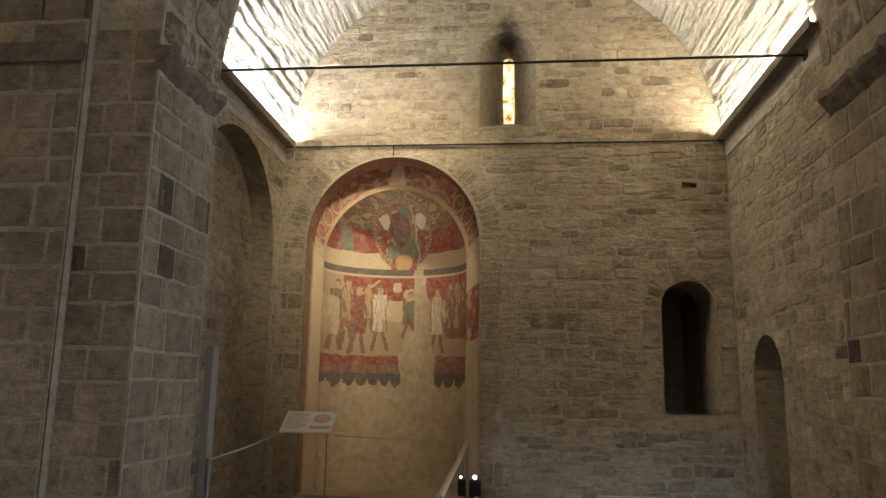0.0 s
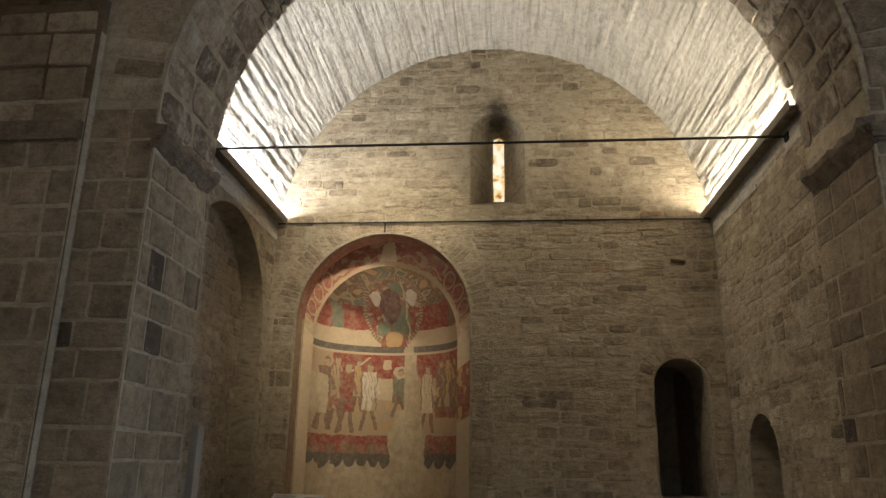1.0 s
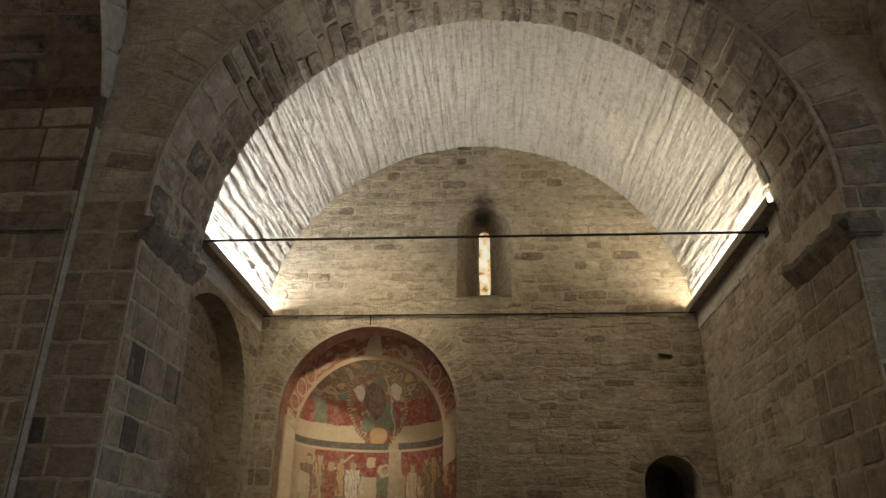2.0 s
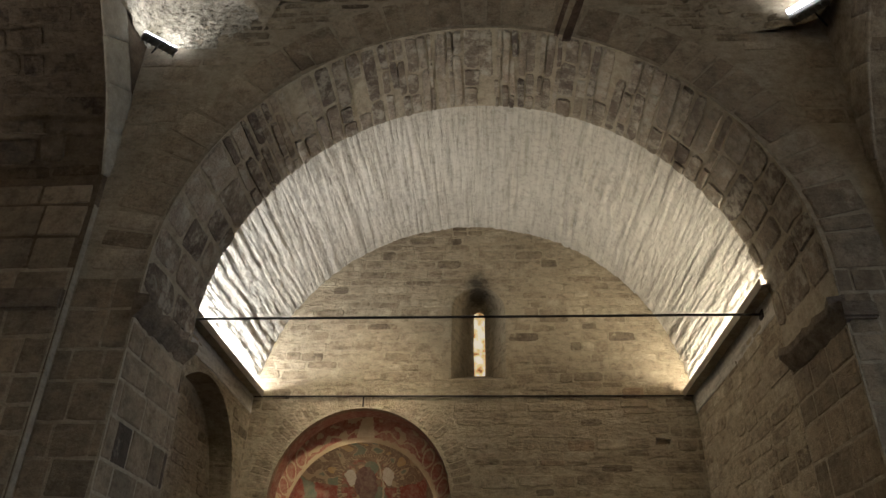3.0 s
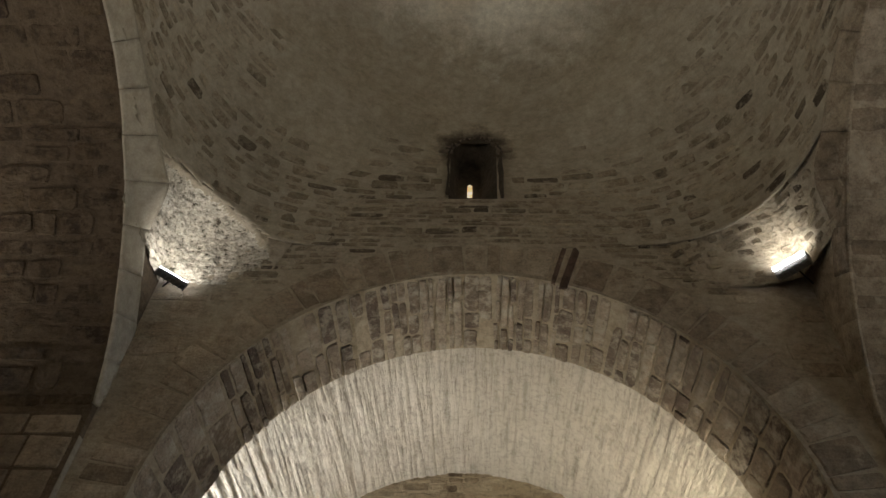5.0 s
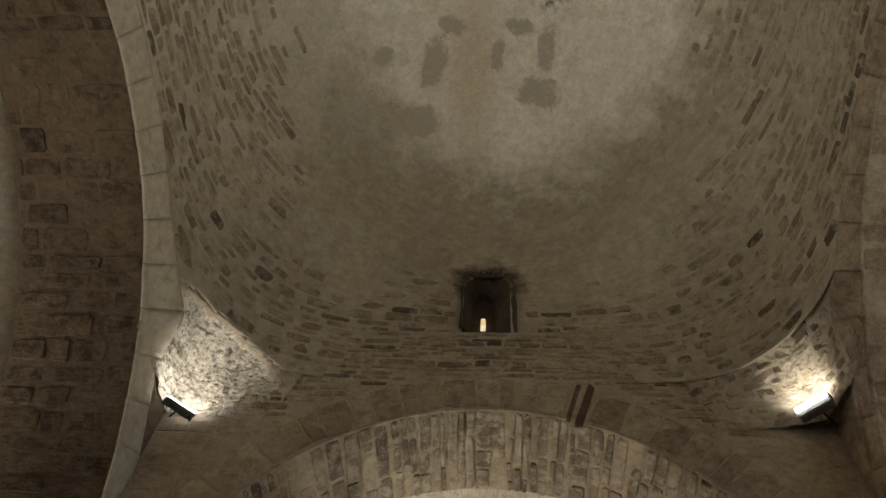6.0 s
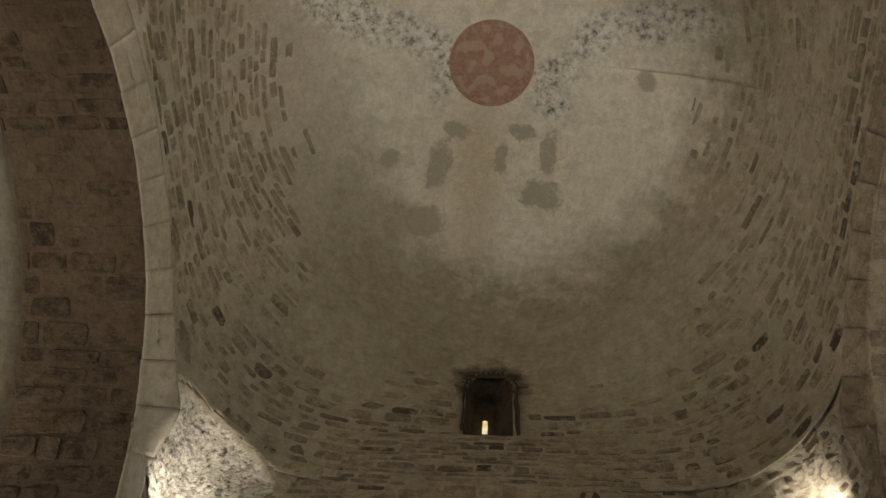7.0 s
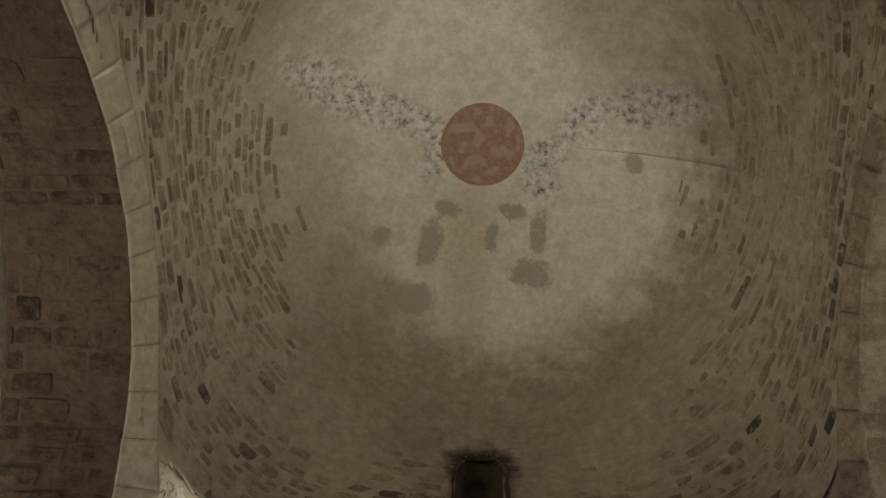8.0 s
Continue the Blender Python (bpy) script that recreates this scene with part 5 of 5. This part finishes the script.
def turns(radius, w, h):
    a = 0.0
    while a < math.pi - 0.03:
        d = min(rng.uniform(*w) / radius, math.pi - a)
        yield a + d / 2, 0, d * radius, rng.uniform(*h)
        a += d


lay(crossing_north, turns(ARCH_R + 0.2, (0.13, 0.34), (0.40, 0.47)), arch_face, TAN, (0.006, 0.016), rng, joint=0.016, name="voussoir")
lay(crossing_north, [(1.245, 0, 0.10, 0.66), (1.285, 0, 0.07, 0.60)], arch_face, DARKRED, (0.016, 0.022), rng, joint=0.02, name="voussoir")


def soffit(u, v):
    """Unrolled lining of the transept arch: u along the curve, v into the depth."""
    t = u / ARCH_R
    b = Vector((math.cos(t), 0, math.sin(t)))
    return Vector((ARCH_X, v, SPRING)) + b * ARCH_R, Vector((0, 1, 0)), Vector((-math.sin(t), 0, math.cos(t))), -b


def soffit_cells():
    t = 0.0
    while t < math.pi * ARCH_R - 0.03:
        side = t < 1.5 or t > math.pi * ARCH_R - 1.5
        d = rng.uniform(0.20, 0.34) if side else rng.uniform(0.06, 0.17)
        y = FRONT + 0.01
        while y < ARCH_REAR - 0.02:
            w = rng.uniform(0.35, 0.6) if side else rng.uniform(0.20, 0.75)
            rest = ARCH_REAR + 0.012 - y
            w = rest if rest - w < 0.12 else w
            if side or rng.random() > 0.04:
                yield t + d / 2 + (0 if side else rng.uniform(-0.015, 0.015)), y + w / 2, w, d * rng.uniform(0.85, 1.05)
            y += w
        t += d


lay(crossing_north, list(soffit_cells()), soffit, VOUSSOIR, (0.008, 0.030), rng, joint=0.012, near=lambda c: abs(c[0] - math.pi * ARCH_R / 2))

for sx in (-1, 1):
    m_side = frame_of((ARCH_X + sx * ARCH_R, 0, 0), (0, -sx, 0), (0, 0, 1))
    u0, u1 = sorted((-sx * (FRONT + 0.01), -sx * (ARCH_REAR - 0.01)))
    lay(crossing_north, courses(u0, u1, 0.0, 3.88, (0.19, 0.32), (0.24, 0.50), rng, lambda *c: True), flat(m_side), ASHLAR, (0.003, 0.014), rng, joint=0.015, single=90, name="block")


# side arches: jambs and soffits
def side_soffit(cx, sx):
    def fn(u, v):
        t = u / SIDE_R
        b = Vector((0, math.cos(t), math.sin(t)))
        return Vector((cx + sx * v, SIDE_Y, SPRING)) + b * SIDE_R, Vector((-sx, 0, 0)) * -1, Vector((0, -math.sin(t), math.cos(t))), -b
    return fn


def side_cells():
    t = 0.92
    while t < math.pi * SIDE_R * 0.62:
        d = rng.uniform(0.13, 0.27)
        x = 0.01
        while x < 1.17:
            w = min(rng.uniform(0.20, 0.55), 1.19 - x)
            if rng.random() > 0.07:
                yield t + d / 2 + rng.uniform(-0.015, 0.015), x + w / 2, w, d * rng.uniform(0.85, 1.05)
            x += w
        t += d


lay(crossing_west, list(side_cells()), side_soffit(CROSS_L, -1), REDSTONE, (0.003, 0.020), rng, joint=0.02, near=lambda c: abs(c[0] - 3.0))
lay(crossing_east, list(side_cells()), side_soffit(CROSS_R, 1), TAN, (0.002, 0.006), rng, joint=0.006, single=0)
for cx, sx, wall in ((CROSS_L, -1, crossing_west), (CROSS_R, 1, crossing_east)):
    m_j = frame_of((0, SIDE_Y + SIDE_HALF, 0), (1, 0, 0), (0, 0, 1))
    a, b = sorted((cx + sx * 0.008, cx + sx * 1.19))
    bm = bmesh.new()
    box(bm, (a, SIDE_Y + SIDE_HALF - 0.006, 0.0), (b, SIDE_Y + SIDE_HALF - 0.001, 4.3))
    part("joint_mortar", bm, MORTAR_DARK, wall)
    bm = bmesh.new()
    c, d = sorted((cx - sx * 0.001, cx - sx * 0.007))
    box(bm, (c, SIDE_Y + SIDE_HALF + 0.002, 0.0), (d, FRONT - 0.003, 4.9))
    part("corner_mortar", bm, MORTAR_DARK, wall)
    lay(wall, courses(a, b, 0.0, 5.1, (0.19, 0.34), (0.25, 0.55), rng, lambda *c: True), flat(m_j), ASHLAR, (0.009, 0.014), rng, joint=0.013, name="block")


# drum and lower dome: rubble in uneven courses
def drum_place(u, v):
    th = u / 3.3
    p, q, r = dome_point(th, v), dome_point(th + 0.01, v), dome_point(th, v + 0.01)
    a = (q - p).normalized()
    n = (r - p).cross(a).normalized()
    b = n.cross(a).normalized() * -1
    c = Vector((DOME_X, DOME_Y, 8.7))
    if n.dot(c - p) < 0:
        n = -n
    b = n.cross(a)
    w = p * 1.3
    p = p + (p - c).normalized() * (0.03 * noise.noise(w) + 0.012 * noise.noise(w * 4))
    return p, a, b, n


def drum_keep(u, v, w, h):
    th = u / 3.3
    x, y = math.cos(th), math.sin(th)
    p = dome_point(th, v)
    if abs(p.x - DOME_X) > 2.6 and math.hypot(p.y - SIDE_Y, v - SPRING) < SIDE_R + (0.46 if x < 0 else 0.24):
        return False
    if p.y > 3 and abs(p.x - DW_X) < DW_HALF + 0.05 + w / 2 and DW_Z0 - 0.05 < v < DW_ZS + 0.45:
        return False
    if in_squinch(p, 1.35):
        return False
    top = 8.95 + 1.75 * abs(x) ** 3 + 0.7 * noise.noise(Vector((th * 2, 0, 3)))
    return rng.random() < min(1.0, (top - v) / 0.7)


lay(dome, courses(-0.9 * 3.3, 3.9 * 3.3, 7.34, 8.55, (0.08, 0.17), (0.14, 0.46), rng, drum_keep, 0.05, 0.02), drum_place, DRUMSTONE, (0.003, 0.014), rng, joint=0.022,
    near=lambda c: abs(c[0] / 3.3 - 1.45))
lay(dome, courses(-0.9 * 3.3, 3.9 * 3.3, 8.55, 10.7, (0.07, 0.14), (0.16, 0.55), rng, drum_keep, 0.05, 0.02), drum_place, PALESTONE, (0.002, 0.008), rng, joint=0.014,
    near=lambda c: abs(c[0] / 3.3 - 1.45) + 0.5 * abs(c[1] - 8.6))


# rough head of the dome window
def window_head(u, v):
    z, x = DW_ZS + 0.05 + (DW_HALF + 0.07) * math.sin(u), DW_X + (DW_HALF + 0.07) * math.cos(u)
    b = Vector((math.cos(u), 0, math.sin(u)))
    return Vector((x, 4.955 - 0.02 * math.sin(u), z)), Vector((math.sin(u), 0, -math.cos(u))), b, Vector((0, -1, 0))


lay(dome, [(math.pi * (i + 0.5) / 11, 0, 0.10, rng.uniform(0.17, 0.24)) for i in range(11)], window_head, BLACKSTONE, (0.010, 0.03), rng, joint=0.02, name="voussoir")


# rough stones of the masonry squinch
def squinch_place(u, v):
    p, q, r = squinch_east(u, v), squinch_east(min(1, u + 0.02), v), squinch_east(u, min(1, v + 0.02))
    p = Vector(p)
    a = (Vector(q) - p).normalized()
    n = a.cross(Vector(r) - p).normalized()
    if n.dot(Vector((DOME_X, DOME_Y, 6)) - p) < 0:
        n = -n
    return p, a, n.cross(a), n


squinch_ob = bpy.data.objects["squinch.003"]
cells = []
for i in range(9):
    v0, x0 = (i + 0.5) / 9.5, 0.03
    while x0 < 0.95:
        w0 = rng.uniform(0.06, 0.16)
        if rng.random() > 0.15:
            cells.append((x0 + w0 / 2, v0, w0 * 1.5, rng.uniform(0.06, 0.11)))
        x0 += w0
lay(squinch_ob, cells, squinch_place, DRUMSTONE, (0.004, 0.018), rng, joint=0.02)
